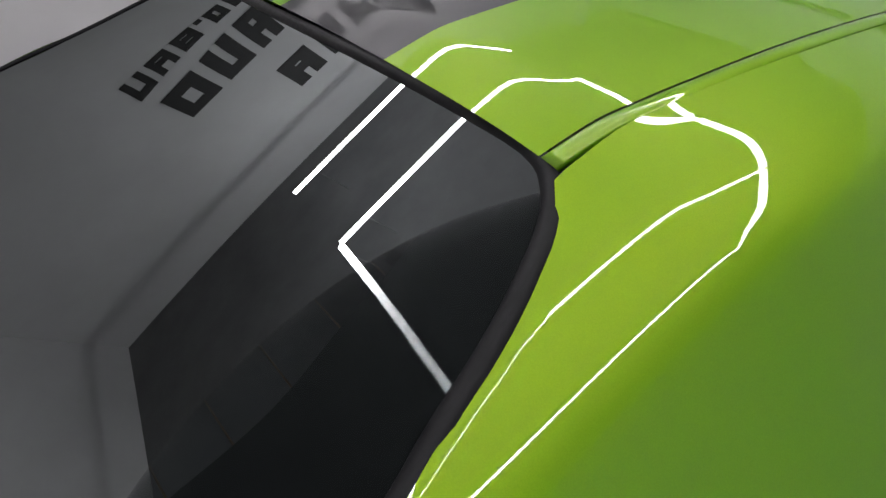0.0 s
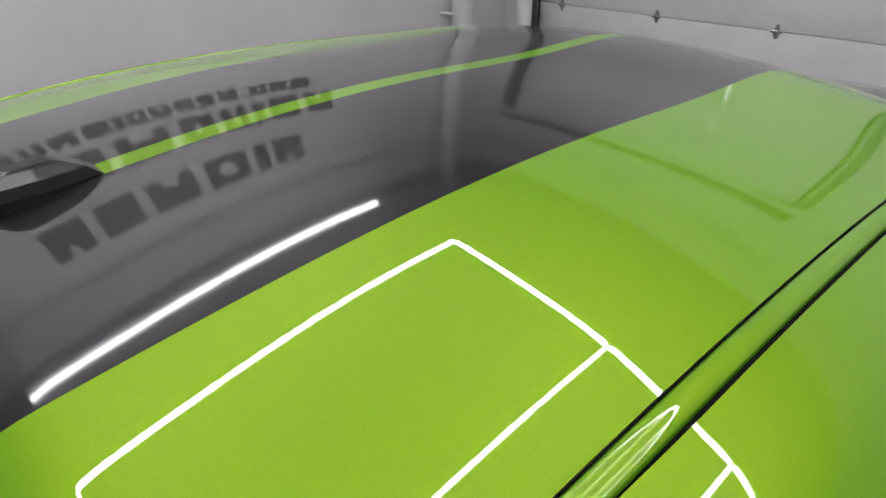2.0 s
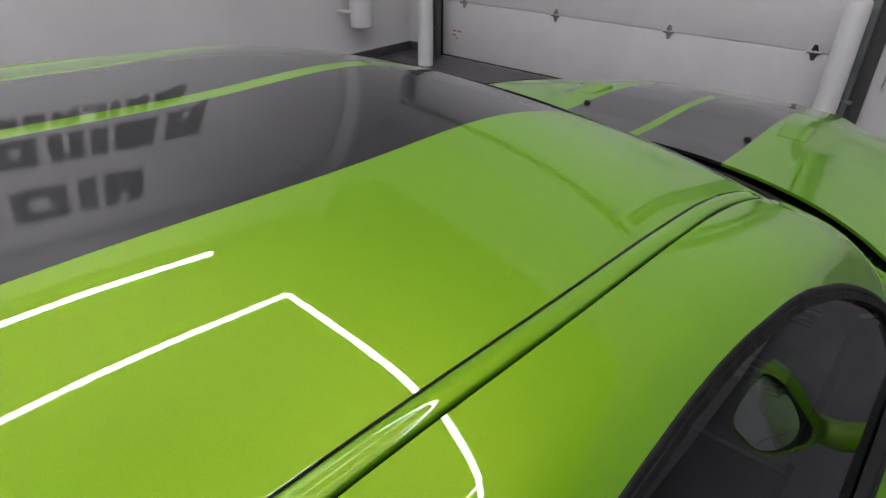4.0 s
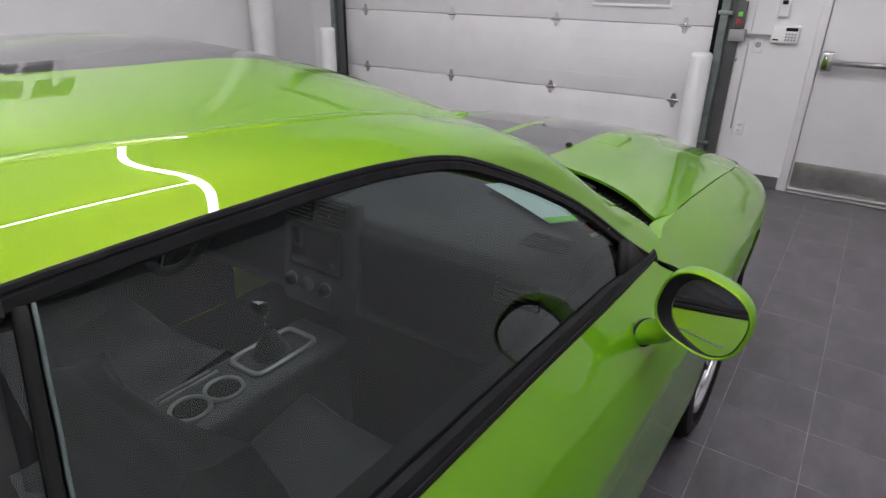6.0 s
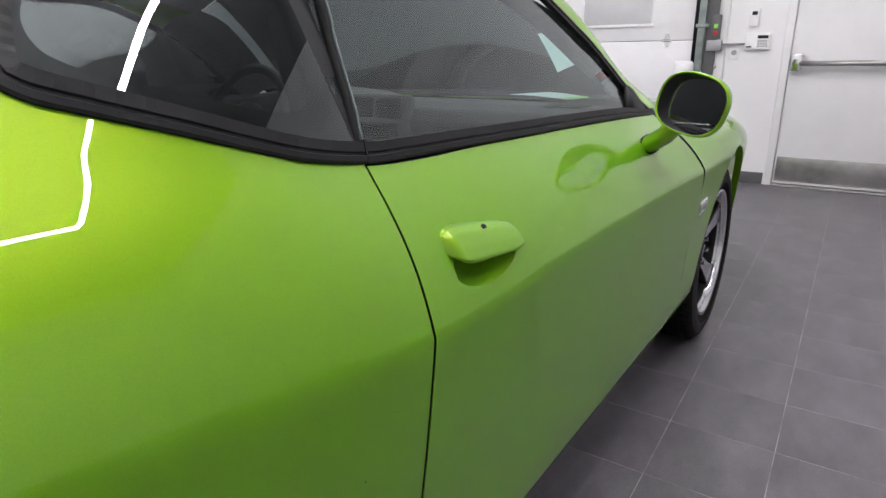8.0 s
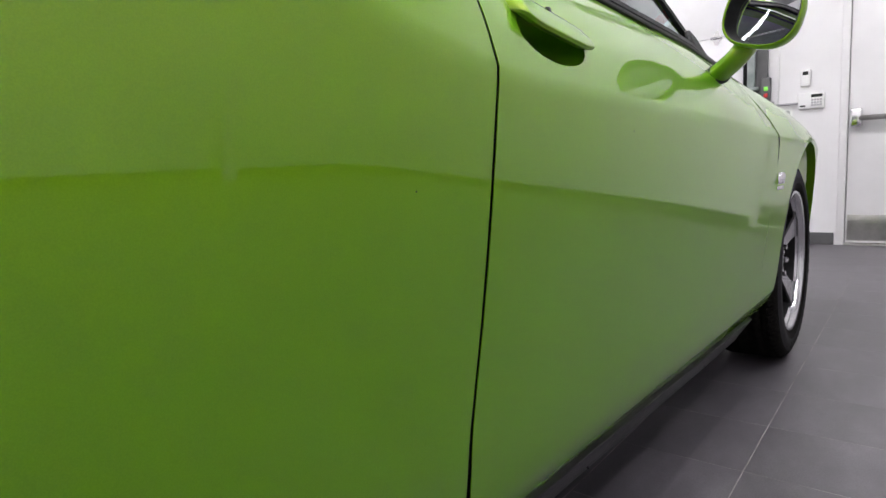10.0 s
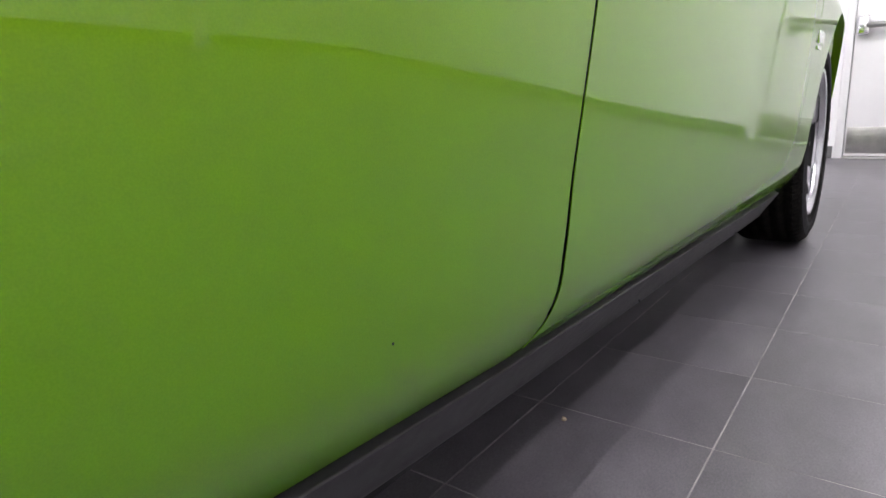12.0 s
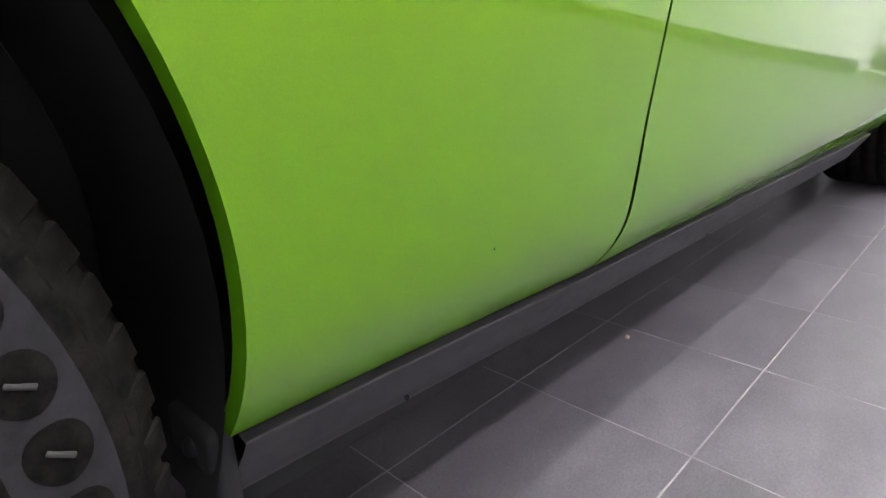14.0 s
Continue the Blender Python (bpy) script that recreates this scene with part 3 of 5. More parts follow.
# the upper edge: roof ditch and the windscreen's side; behind the roof it runs on under the rear glass
edge_x = curve_through([(-2.05, 0.67), (-1.8, 0.705), (-1.55, 0.702), (-1.4, 0.669), (-1.25, 0.615), (-1.15, 0.587), (-1.05, 0.577), (-0.7, 0.586), (-0.4, 0.594), (-0.2, 0.6), (0, 0.602), (0.1, 0.602), (0.25, 0.606), (0.32, 0.618), (0.388, 0.646), (0.45, 0.672), (0.6, 0.737), (0.74, 0.808)])
edge_z = curve_through([(-2.05, 1.07), (-1.8, 1.1), (-1.55, 1.192), (-1.4, 1.256), (-1.25, 1.309), (-1.15, 1.3419), (-1.09, 1.3616), (-1.05, 1.3740), (-1.035, 1.3782), (-1.022, 1.3809), (-1.01, 1.3825), (-0.99, 1.3847), (-0.95, 1.3888), (-0.85, 1.3975), (-0.7, 1.4057), (-0.55, 1.4074), (-0.4, 1.4038), (-0.25, 1.3961), (-0.1, 1.3863), (0, 1.3776), (0.1, 1.3636), (0.2, 1.3422), (0.3, 1.3157), (0.35, 1.296), (0.45, 1.238), (0.6, 1.13), (0.74, 1.034)])
ditch_x = curve_through([(-1.14, 0.575), (-0.7, 0.586), (-0.4, 0.594), (-0.2, 0.6), (0, 0.602), (0.3, 0.606), (0.45, 0.636)])

glass_x = curve_through([(-2.05, 0.67), (-1.8, 0.71), (-1.55, 0.728), (-1.43, 0.722), (-1.333, 0.708), (-1.28, 0.685), (-1.21, 0.658), (-1.16, 0.633), (-1.13, 0.615), (-1.105, 0.591), (-1.095, 0.575), (-1.088, 0.555), (-1.085, 0.53)])
roof_line = spline_through([(-1.14, 1.4081), (-0.95, 1.4321), (-0.75, 1.4509), (-0.45, 1.4559), (-0.15, 1.4442), (0.1, 1.4370), (0.35, 1.3689)])
ditch_line = spline_through([(-1.14, 1.3701), (-0.8, 1.4030), (-0.45, 1.4076), (-0.15, 1.3917), (0.1, 1.3656), (0.35, 1.3036)])


def bend(y):
    """The soft fold across the roof ahead of the rear window."""
    return -0.2000 * 0.0070 * float(np.logaddexp(0, -(y + 1.0290) / 0.0070))


roof_z = lambda y: roof_line(y) + bend(y)
ditch_z = lambda y: ditch_line(y) + bend(y) - 0.002
bow = curve_through([(-2.0, 0.0), (-1.7, 0.2), (-1.4, 0.40), (-1.05, 0.64), (-0.85, 0.90), (-0.65, 1.0), (-0.2, 1.0), (0.1, 1.25), (0.3, 1.22), (0.45, 0.95), (0.6, 0.55), (0.74, 0.15)])


SECTION = [(0, 0), (0.15, 0.222), (0.305, 0.444), (0.45, 0.672), (0.545, 0.812), (0.655, 0.889), (0.80, 0.951), (1, 1)]
sect_x = curve_through([(i / 7, p[0]) for i, p in enumerate(SECTION)])
sect_z = curve_through([(i / 7, p[1]) for i, p in enumerate(SECTION)])


def upper_point(y, w):
    """w 0 to 1: belt to the upper edge."""
    bx, bz, tx, tz = belt_x(y), belt_z(y), edge_x(y), edge_z(y)
    k = bow(y)
    return bx + (tx - bx) * (w + (sect_x(w) - w) * k), bz + (tz - bz) * (w + (sect_z(w) - w) * k)


def glass_z(y):
    """Height of the pillar's skin where the rear glass meets it."""
    gx = glass_x(y)
    lo, hi = 0.0, 1.0
    for _ in range(24):
        w = (lo + hi) / 2
        lo, hi = (w, hi) if upper_point(y, w)[0] > gx else (lo, w)
    return upper_point(y, lo)[1]


def roof_mid(y):
    return roof_z(y)


rear_cut = curve_through([(0.25, -0.565), (0.31, -0.570), (0.45, -0.582), (0.6, -0.572), (0.85, -0.556), (0.95, -0.548), (1.08, -0.535)])
front_cut = curve_through([(0.25, 0.72), (0.31, 0.76), (0.40, 0.80), (0.60, 0.835), (0.81, 0.868), (0.90, 0.80), (0.96, 0.715), (1.0, 0.66), (1.08, 0.62)])
WINDOW = smooth_loop([(0.655, 0.990), (0.40, 1.004), (0.11, 1.016), (-0.233, 1.028), (-0.45, 1.036), (-0.54, 1.042), (-0.644, 1.062), (-0.765, 1.101), (-0.83, 1.122), (-0.876, 1.139), (-0.890, 1.160), (-0.874, 1.202), (-0.836, 1.252), (-0.795, 1.287), (-0.743, 1.314), (-0.694, 1.334), (-0.618, 1.347), (-0.466, 1.352), (-0.246, 1.350), (-0.1, 1.347), (0.0, 1.340), (0.06, 1.330), (0.11, 1.315), (0.208, 1.275), (0.295, 1.234), (0.388, 1.183), (0.474, 1.126), (0.565, 1.060), (0.645, 1.003)], 8)
QTILT = 0.10
REAR_ARCH = [(-1.473 + 0.416 * math.cos(a), 0.42 + 0.414 * math.sin(a)) for a in np.linspace(0, math.pi, 60)] + [(-1.889, 0.1), (-1.057, 0.1)]
FRONT_ARCH = [(1.473 + 0.415 * math.cos(a), 0.40 + 0.40 * math.sin(a)) for a in np.linspace(0, math.pi, 60)] + [(1.058, 0.1), (1.888, 0.1)]

car = thing("muscle_car", "lime green two-door muscle car with twin black stripes", "car")


def mirrored(bm, s):
    if s < 0:
        bmesh.ops.scale(bm, vec=(-1, 1, 1), verts=bm.verts)
        bmesh.ops.reverse_faces(bm, faces=bm.faces)
    return bm


def hood_z(x, y):
    a = abs(x)
    edge = belt_z(y) - 0.002
    mid = hood_mid_z(y)
    s = min(a / (belt_x(y) - 0.006), 1)
    z = mid + (edge - mid) * s**2.6
    # raised middle with soft shoulders
    t = min(max((0.50 - a) / 0.10, 0), 1)
    return z + 0.016 * t * t * (3 - 2 * t) * min(max((y - 1.4) / 0.3, 0), 1)


hood_mid_z = curve_through([(0.8, 1.03), (1.2, 1.002), (1.53, 0.982), (2.0, 0.940), (2.45, 0.855)])
hood_back = curve_through([(0, 1.235), (0.15, 1.23), (0.3, 1.205), (0.45, 1.155), (0.6, 1.07), (0.72, 0.955), (0.775, 0.885), (0.797, 0.868), (0.808, 0.892), (0.815, 0.935)])
hood_front = curve_through([(0, 2.44), (0.3, 2.43), (0.6, 2.36), (0.815, 2.24)])


def body_sides(s):
    """Rear quarter with its pillar, roof rail, door, front fender, glass and trims of one side."""
    side = "right" if s > 0 else "left"
    # quarter panel and rear pillar, one stamping
    def quarter(u, v):
        v *= 2
        if v <= 1:
            z_end = side_point(-0.56, v)[1]
            y1 = rear_cut(z_end) - 0.0033
        else:
            y1 = -0.54
        y = -2.45 + u * (y1 + 2.45)
        if v <= 1:
            x, z = side_point(y, v)
        else:
            yy = max(y, -2.0)
            x, z = upper_point(yy, v - 1)
            if y < -2.0:
                x, z = belt_x(y) * (1 - (v - 1) * 0.12), belt_z(y) + 0.012 * (v - 1)
        return (x, y, z)

    bm = sheet(quarter, 150, 96)
    cut(bm, REAR_ARCH)
    cut(bm, WINDOW)
    # trim along the rear glass
    gone = [f for f in bm.faces if -1.81 < (c := f.calc_center_median()).y < -1.086 and c.z > 1.08 and c.x < glass_x(c.y)]
    verts = {v for f in gone for v in f.verts}
    bmesh.ops.delete(bm, geom=gone, context="FACES")
    for v in verts:
        if v.is_valid and v.co.y < -1.08 and v.co.z > 1.08:
            v.co.x = glass_x(v.co.y) - 0.004
            v.co.z = glass_z(v.co.y)
    rim(bm, lambda c: c.z < 0.86 and abs(math.hypot(c.y + 1.473, max(c.z - 0.42, 0)) - 0.412) < 0.012 and c.y < -0.9, 0.018)
    rim(bm, lambda c: abs(c.y - (rear_cut(c.z) - 0.0033)) < 0.004 and c.z < 1.06, 0.001)
    part("quarter_panel", mirrored(bm, s), PAINT, car, "glossy lime green rear quarter panel")
    # roof rail and windscreen pillar
    bm = sheet(lambda u, w: (lambda y: (lambda p: (p[0], y, p[1]))(upper_point(y, w)))(-0.54 + u * (0.735 + 0.54)), 90, 48)
    cut(bm, WINDOW)
    for f in list(bm.faces):
        c = f.calc_center_median()
        if c.z < 1.012 and c.y < 0.62:
            bm.faces.remove(f)
    part("roof_rail", mirrored(bm, s), PAINT, car)
    # door skin
    def door_skin(u, v):
        z = side_point(0.1, v)[1]
        y0, y1 = rear_cut(z) + 0.0033, front_cut(z) - 0.003
        y = y0 + u * (y1 - y0)
        x, z = side_point(y, v)
        return (x, y, z)

    bm = sheet(door_skin, 90, 56)
    if s > 0:
        cut(bm, HANDLE_CUP)
    rim(bm, lambda c: abs(c.y - (rear_cut(c.z) + 0.0033)) < 0.006 or abs(c.y - (front_cut(c.z) - 0.003)) < 0.006, 0.001)
    door = part("door", mirrored(bm, s), PAINT, car, "closed lime green door")
    # front fender
    def fender(u, v):
        z = side_point(0.86, v)[1]
        y0 = front_cut(z) + 0.0025
        y = y0 + u * (2.45 - y0)
        x, z = side_point(y, v)
        return (x, y, z)

    bm = sheet(fender, 110, 60)
    cut(bm, FRONT_ARCH)
    rim(bm, lambda c: c.z < 0.82 and abs(math.hypot((c.y - 1.473) / 0.415, max(c.z - 0.40, 0) / 0.40) - 1) < 0.03, 0.03)
    fend = part("front_fender", mirrored(bm, s), PAINT, car)
    # the fender's ledge that runs in behind the hood's rounded corner
    def ledge(u, v):
        y = 0.745 + 0.265 * u
        return (belt_x(y) + 0.0005 - (0.034 * (1 - u) ** 0.5 + 0.004) * v, y, belt_z(y) - 0.0015 - 0.004 * v * v)

    part("fender_ledge", mirrored(sheet(ledge, 24, 6, flip=True), s), PAINT, car)
    # shade inside the door gaps, put in as flat black strips behind the panels
    for c in (rear_cut, front_cut):
        bm = sheet(lambda u, v: (lambda z: (side_x(c(z), z) - 0.0065, c(z) - 0.014 + 0.028 * u, z))(0.29 + v * 0.73), 4, 120)
        part("gap_shade", mirrored(bm, s), BLACK, car)
    # sill
    def sill(u, v):
        y = -1.048 + u * (0.985 + 1.048)
        pr = [(-0.006, 0.300), (0.004, 0.296), (-0.002, 0.286), (-0.036, 0.236), (-0.044, 0.221), (-0.066, 0.214), (-0.20, 0.210)]
        k = v * (len(pr) - 1)
        i = min(int(k), len(pr) - 2)
        f = k - i
        x = side_x(y, sill_z(y)) + pr[i][0] + (pr[i + 1][0] - pr[i][0]) * f
        return (x, y, pr[i][1] + (pr[i + 1][1] - pr[i][1]) * f + sill_z(y) - 0.305)

    part("sill_cover", mirrored(sheet(sill, 60, 24), s), SILLM, car, "dark grey plastic sill cover")
    # black sheet that paints the shade between side and sill cover
    part("sill_gap_shade", mirrored(sheet(lambda u, v: (lambda y: (side_x(y, sill_z(y)) - 0.012 - 0.01 * v, y, sill_z(y) + 0.013 - 0.025 * v))(-1.05 + u * 2.03), 40, 2), s), BLACK, car)
    # glass: quarter and door panes, with the dark bar between
    bar_y = lambda z: -0.53 + (z - 1.058) * 0.243
    rows, xs = [], []
    for y, z in WINDOW:
        if y < -0.5:
            w = min(range(201), key=lambda k: abs(upper_point(y, k / 200)[1] - z)) / 200
            rows.append((1.0, y + 0.7, z - 1.2, (y + 0.7) * (z - 1.2)))
            xs.append(upper_point(y, w)[0])
    fit = np.linalg.lstsq(np.array(rows), np.array(xs), rcond=None)[0]

    def pane_bow(y, z):
        h = max(z, 1.2) - 1.267
        a, b, c = 0.012, 0.16 * (y + 0.69), 1.14
        return (a + b) * (z - 1.267) + c * h * h / 2 + (min(z, 1.2) - 1.2) * c * -0.067

    pane_x = lambda y, z: float(fit @ np.array((1.0, y + 0.7, z - 1.2, (y + 0.7) * (z - 1.2)))) - 0.012 - QTILT * (z - 1.2) - pane_bow(y, z)
    for name, y0, y1, mat, lab in (("quarter_glass", -1.0, -0.54, DARKGLASS, "dark tinted fixed quarter glass"), ("door_glass", -0.62, 0.70, GLASS, "lightly tinted raised door glass")):
        bm = sheet(lambda u, w: (lambda y: (lambda p: (pane_x(y, p[1]) if y1 < 0 else p[0] - 0.011, y, p[1]))(upper_point(y, w)))(y0 + u * (y1 - y0)), 60, 40)
        poly = np.array(WINDOW)
        for f in list(bm.faces):
            c = f.calc_center_median()
            b = bar_y(c.z)
            out = not inside(poly, (c.y, c.z)) or (c.y > b - 0.004 if name[0] == "q" else c.y < b - 0.012)
            if out:
                bm.faces.remove(f)
        part(name, mirrored(bm, s), mat, car if name[0] == "q" else door, lab)
    # glass divider
    pts = []
    for i in range(14):
        z = 1.055 + i * (1.335 - 1.055) / 13
        y = bar_y(z)
        w = min(range(101), key=lambda k: abs(upper_point(y, k / 100)[1] - z)) / 100
        pts.append(Vector((upper_point(y, w)[0] - 0.006, y, z)))
    part("pillar_cover", mirrored(sweep(pts, [(-0.016, -0.085), (-0.016, -0.009), (0.003, -0.009), (0.003, -0.085)], up=Vector((1, 0, 0.45))), s), TRIM, car, "black pillar cover behind the glass")
    part("glass_channel", mirrored(sweep(pts, [(-0.005, -0.008), (-0.005, 0.000), (-0.003, 0.002), (0.002, 0.002), (0.004, 0.0), (0.004, -0.008)], up=Vector((1, 0, 0.45))), s), BLACK, car)
    edge_pts = [Vector((p.x + 0.001, p.y + 0.008, p.z)) for p in pts]
    part("glass_edge", mirrored(sweep(edge_pts, [(-0.0013, -0.004), (-0.0013, 0.0), (0.0013, 0.0), (0.0013, -0.004)], up=Vector((1, 0, 0.45))), s), EDGE, door, "pale green ground glass edge")
    # printed black border of the quarter glass, with a rounded clear middle
    clear = np.array(smooth_loop([(-0.545, 1.300), (-0.556, 1.221), (-0.567, 1.150), (-0.578, 1.118), (-0.605, 1.106), (-0.653, 1.112), (-0.752, 1.139), (-0.815, 1.158), (-0.838, 1.178), (-0.828, 1.21), (-0.77, 1.268), (-0.70, 1.308), (-0.62, 1.322), (-0.56, 1.322)], 6))
    bm = sheet(lambda u, w: (lambda y: (lambda p: (pane_x(y, p[1]) - 0.004, y, p[1]))(upper_point(y, w)))(-0.99 + u * 0.54), 110, 90)
    for f in list(bm.faces):
        c = f.calc_center_median()
        if not inside(poly, (c.y, c.z)) or c.y > bar_y(c.z) - 0.003:
            bm.faces.remove(f)
    cut(bm, clear)
    part("quarter_glass_border", mirrored(bm, s), FRIT, car, "black printed border behind the quarter glass")
    # rubber trim round the side glass: two ribs above, a broad strip at the belt
    loop = []
    for y, z in WINDOW:
        w = min(range(201), key=lambda k: abs(upper_point(y, k / 200)[1] - z)) / 200
        loop.append(Vector((upper_point(y, w)[0], y, z)))
    strip = sweep(loop, [(-0.001, -0.004), (0.0005, 0.003), (0.003, 0.0042), (0.009, 0.0042), (0.0105, 0.0016), (0.0130, 0.0016), (0.0145, 0.0034), (0.0265, 0.0028), (0.030, -0.010), (0.0, -0.016)], closed=True, up=Vector((1, 0, 0.4)))
    # the strip is narrower over the glass than at the belt
    strip.verts.ensure_lookup_table()
    for i, p in enumerate(loop):
        k = 1 - 0.28 * min(max((p.z - (1.09 if p.y > -0.6 else 1.19)) / 0.06, 0), 1)
        k *= 1 - 0.35 * min(max((p.y - 0.40) / 0.2, 0), 1)
        for j in range(10):
            v = strip.verts[i * 10 + j]
            v.co = p + (v.co - p) * k
    part("window_trim", mirrored(strip, s), TRIM, car, "black rubber window trim", smooth=False)
    # seams where the door's strip meets the quarter panel's
    for y, z in ((-0.537, 1.0415), (-0.472, 1.3515)):
        w = min(range(201), key=lambda k: abs(upper_point(y, k / 200)[1] - z)) / 200
        x = upper_point(y, w)[0]
        up = -1 if z > 1.2 else 1
        bm = boxed(-0.008, 0.0046, -0.0014, 0.0014, 0.0 if up > 0 else -0.023, 0.029 if up > 0 else 0.0)
        bmesh.ops.transform(bm, matrix=pose(x, y, z, -13, -22 if up > 0 else -38, 0), verts=bm.verts)
        part("trim_seam", mirrored(bm, s), BLACK, car, smooth=False)
    # triangle at the windscreen pillar
    bm = bmesh.new()
    tri = [(0.62, 0.998), (0.49, 1.004), (0.47, 1.02), (0.53, 1.072), (0.56, 1.06)]
    vs = [bm.verts.new((belt_x(y) - 0.006 - (z - 1.0) * 0.42, y, z)) for y, z in tri]
    vb = [bm.verts.new(v.co + Vector((-0.012, 0, 0))) for v in vs]
    bm.faces.new(vs)
    bm.faces.new(vb[::-1])
    for i in range(5):
        bm.faces.new((vs[i], vb[i], vb[(i + 1) % 5], vs[(i + 1) % 5]))
    part("corner_cover", mirrored(bm, s), TRIM, door, normals=True)
    return door, fend


HANDLE_CUP = [(-0.400 + 0.082 * math.cos(a), 0.904 + 0.032 * math.sin(a)) for a in np.linspace(0, 2 * math.pi, 40, endpoint=False)]
door_r, fender_r = body_sides(1)
door_l = body_sides(-1)[0]


# roof skin with the stripes, and the sunk ditches
def roof(u, v):
    a = -1 + 2 * u
    y0 = -1.107 + 0.016 * a * a
    y1 = 0.275 + 0.040 * a * a
    y = y0 + v * (y1 - y0)
    x = a * (ditch_x(y) - 0.026)
    ed = ditch_z(y) + 0.002
    return (x, y, roof_z(y) + (ed - roof_z(y)) * (0.865 * a * a + 0.135 * abs(a) ** 8.73))


part("roof_skin", sheet(roof, 72, 110), STRIPED, car, "green roof skin with two black stripes")
for s in (1, -1):
    # ditch floor in flat black, the shade of its narrow gaps painted in
    bm = sheet(lambda u, v: (lambda y: (ditch_x(y) - 0.029 + 0.032 * v, y, ditch_z(y) - 0.008))(-1.09 + u * 1.396), 110, 2)
    part("roof_ditch", mirrored(bm, s), BLACK, car)
    line = [Vector((ditch_x(y) - 0.0141, y, ditch_z(y) - 0.0013)) for y in np.linspace(-1.09, 0.306, 100)]
    bm = sweep(line, [(-0.0098, -0.006), (-0.0098, 0.001), (-0.0075, 0.003), (0, 0.004), (0.0075, 0.003), (0.0098, 0.001), (0.0098, -0.006)], up=Vector((0.2, 0, 1)))
    part("roof_moulding", mirrored(bm, s), PAINT, car, "narrow green roof moulding")
# windscreen and rear window
def screen(u, v):
    a = -1 + 2 * u
    ye = 0.315 + 0.425 * v
    y0, y1 = 0.275 + 0.040 * a * a, 1.15 - 0.41 * abs(a) ** 2.2
    x = a * (edge_x(ye) - 0.012 - 0.012 * (1 - v))
    z0 = roof_z(y0)
    z1 = 0.985
    zc = z0 + (z1 - z0) * v + 0.018 * math.sin(math.pi * v)
    ze = edge_z(ye) - 0.004
    return (x, y0 + (y1 - y0) * v, zc + (ze - zc) * abs(a) ** 2.6)


part("windscreen", sheet(screen, 60, 40), GLASS, car, "clear laminated windscreen")


rear_mid = curve_through([(-1.08, 1.397), (-1.11, 1.386), (-1.2, 1.353), (-1.35, 1.297), (-1.55, 1.220), (-1.8, 1.118), (-1.95, 1.055)])

rear_round = curve_through([(-1.05, 0.049), (-1.15, 0.047), (-1.3, 0.043), (-1.5, 0.031), (-1.8, 0.014)])


def rear_screen(u, v):
    a = -1 + 2 * u
    v = v**1.8
    ye = -1.0852 - 0.70 * v
    yc = -1.112 - 0.76 * v
    y = ye + (yc - ye) * (1 - a * a)
    x = a * (glass_x(ye) - 0.008)
    return (x, y, rear_mid(y) - rear_round(y) * abs(x / 0.62) ** 2.6)


part("rear_window", sheet(rear_screen, 60, 44), REARGLASS, car, "dark tinted rear window")
rw = [Vector(rear_screen(i / 60, 0)) for i in range(1, 60)] + [Vector(rear_screen(1, j / 40)) for j in range(1, 41)]
rwl = [Vector(rear_screen(0, j / 40)) for j in range(40, 0, -1)]
part("rear_window_trim", sweep(rwl + rw, [(-0.010, -0.004), (-0.008, 0.003), (0.0, 0.005), (0.008, 0.003), (0.010, -0.004)], up=lambda p: Vector((0.6 * p.x, -0.55, 0.85))), TRIM, car, "black rubber rear window seal")
# black printed border of the rear glass
bm = bmesh.new()
for a0, a1, b0, b1 in ((0.0, 1.0, 0.0, 0.2), (0.0, 0.085, 0.2, 1.0), (0.915, 1.0, 0.2, 1.0)):
    sheet(lambda u, v: tuple(Vector(rear_screen(a0 + (a1 - a0) * u, b0 + (b1 - b0) * v)) + Vector((0, 0.002, -0.004))), 40 if a1 - a0 > 0.5 else 3, 3 if b1 - b0 < 0.5 else 30, bm=bm)
part("rear_glass_border", bm, FRIT, car)
for j in range(13):
    row = [Vector(rear_screen(0.085 + 0.83 * i / 40, (0.07 + 0.068 * j) ** 0.556)) + Vector((0, 0.001, -0.0045)) for i in range(41)]
    part("heater_line", sweep(row, [(-0.0008, 0), (0, 0.0006), (0.0008, 0)], up=Vector((0, -0.4, 0.9))), HEATER, car)

# bonnet with scoops, and the dark scuttle behind it
def hood(u, v):
    a = -1 + 2 * u
    x = 0.815 * a
    y0, y1 = hood_back(abs(x)), hood_front(abs(x))
    y = y0 + (y1 - y0) * v
    x = a * min(0.815, belt_x(y) - 0.006)
    return (x, y, hood_z(x, y))


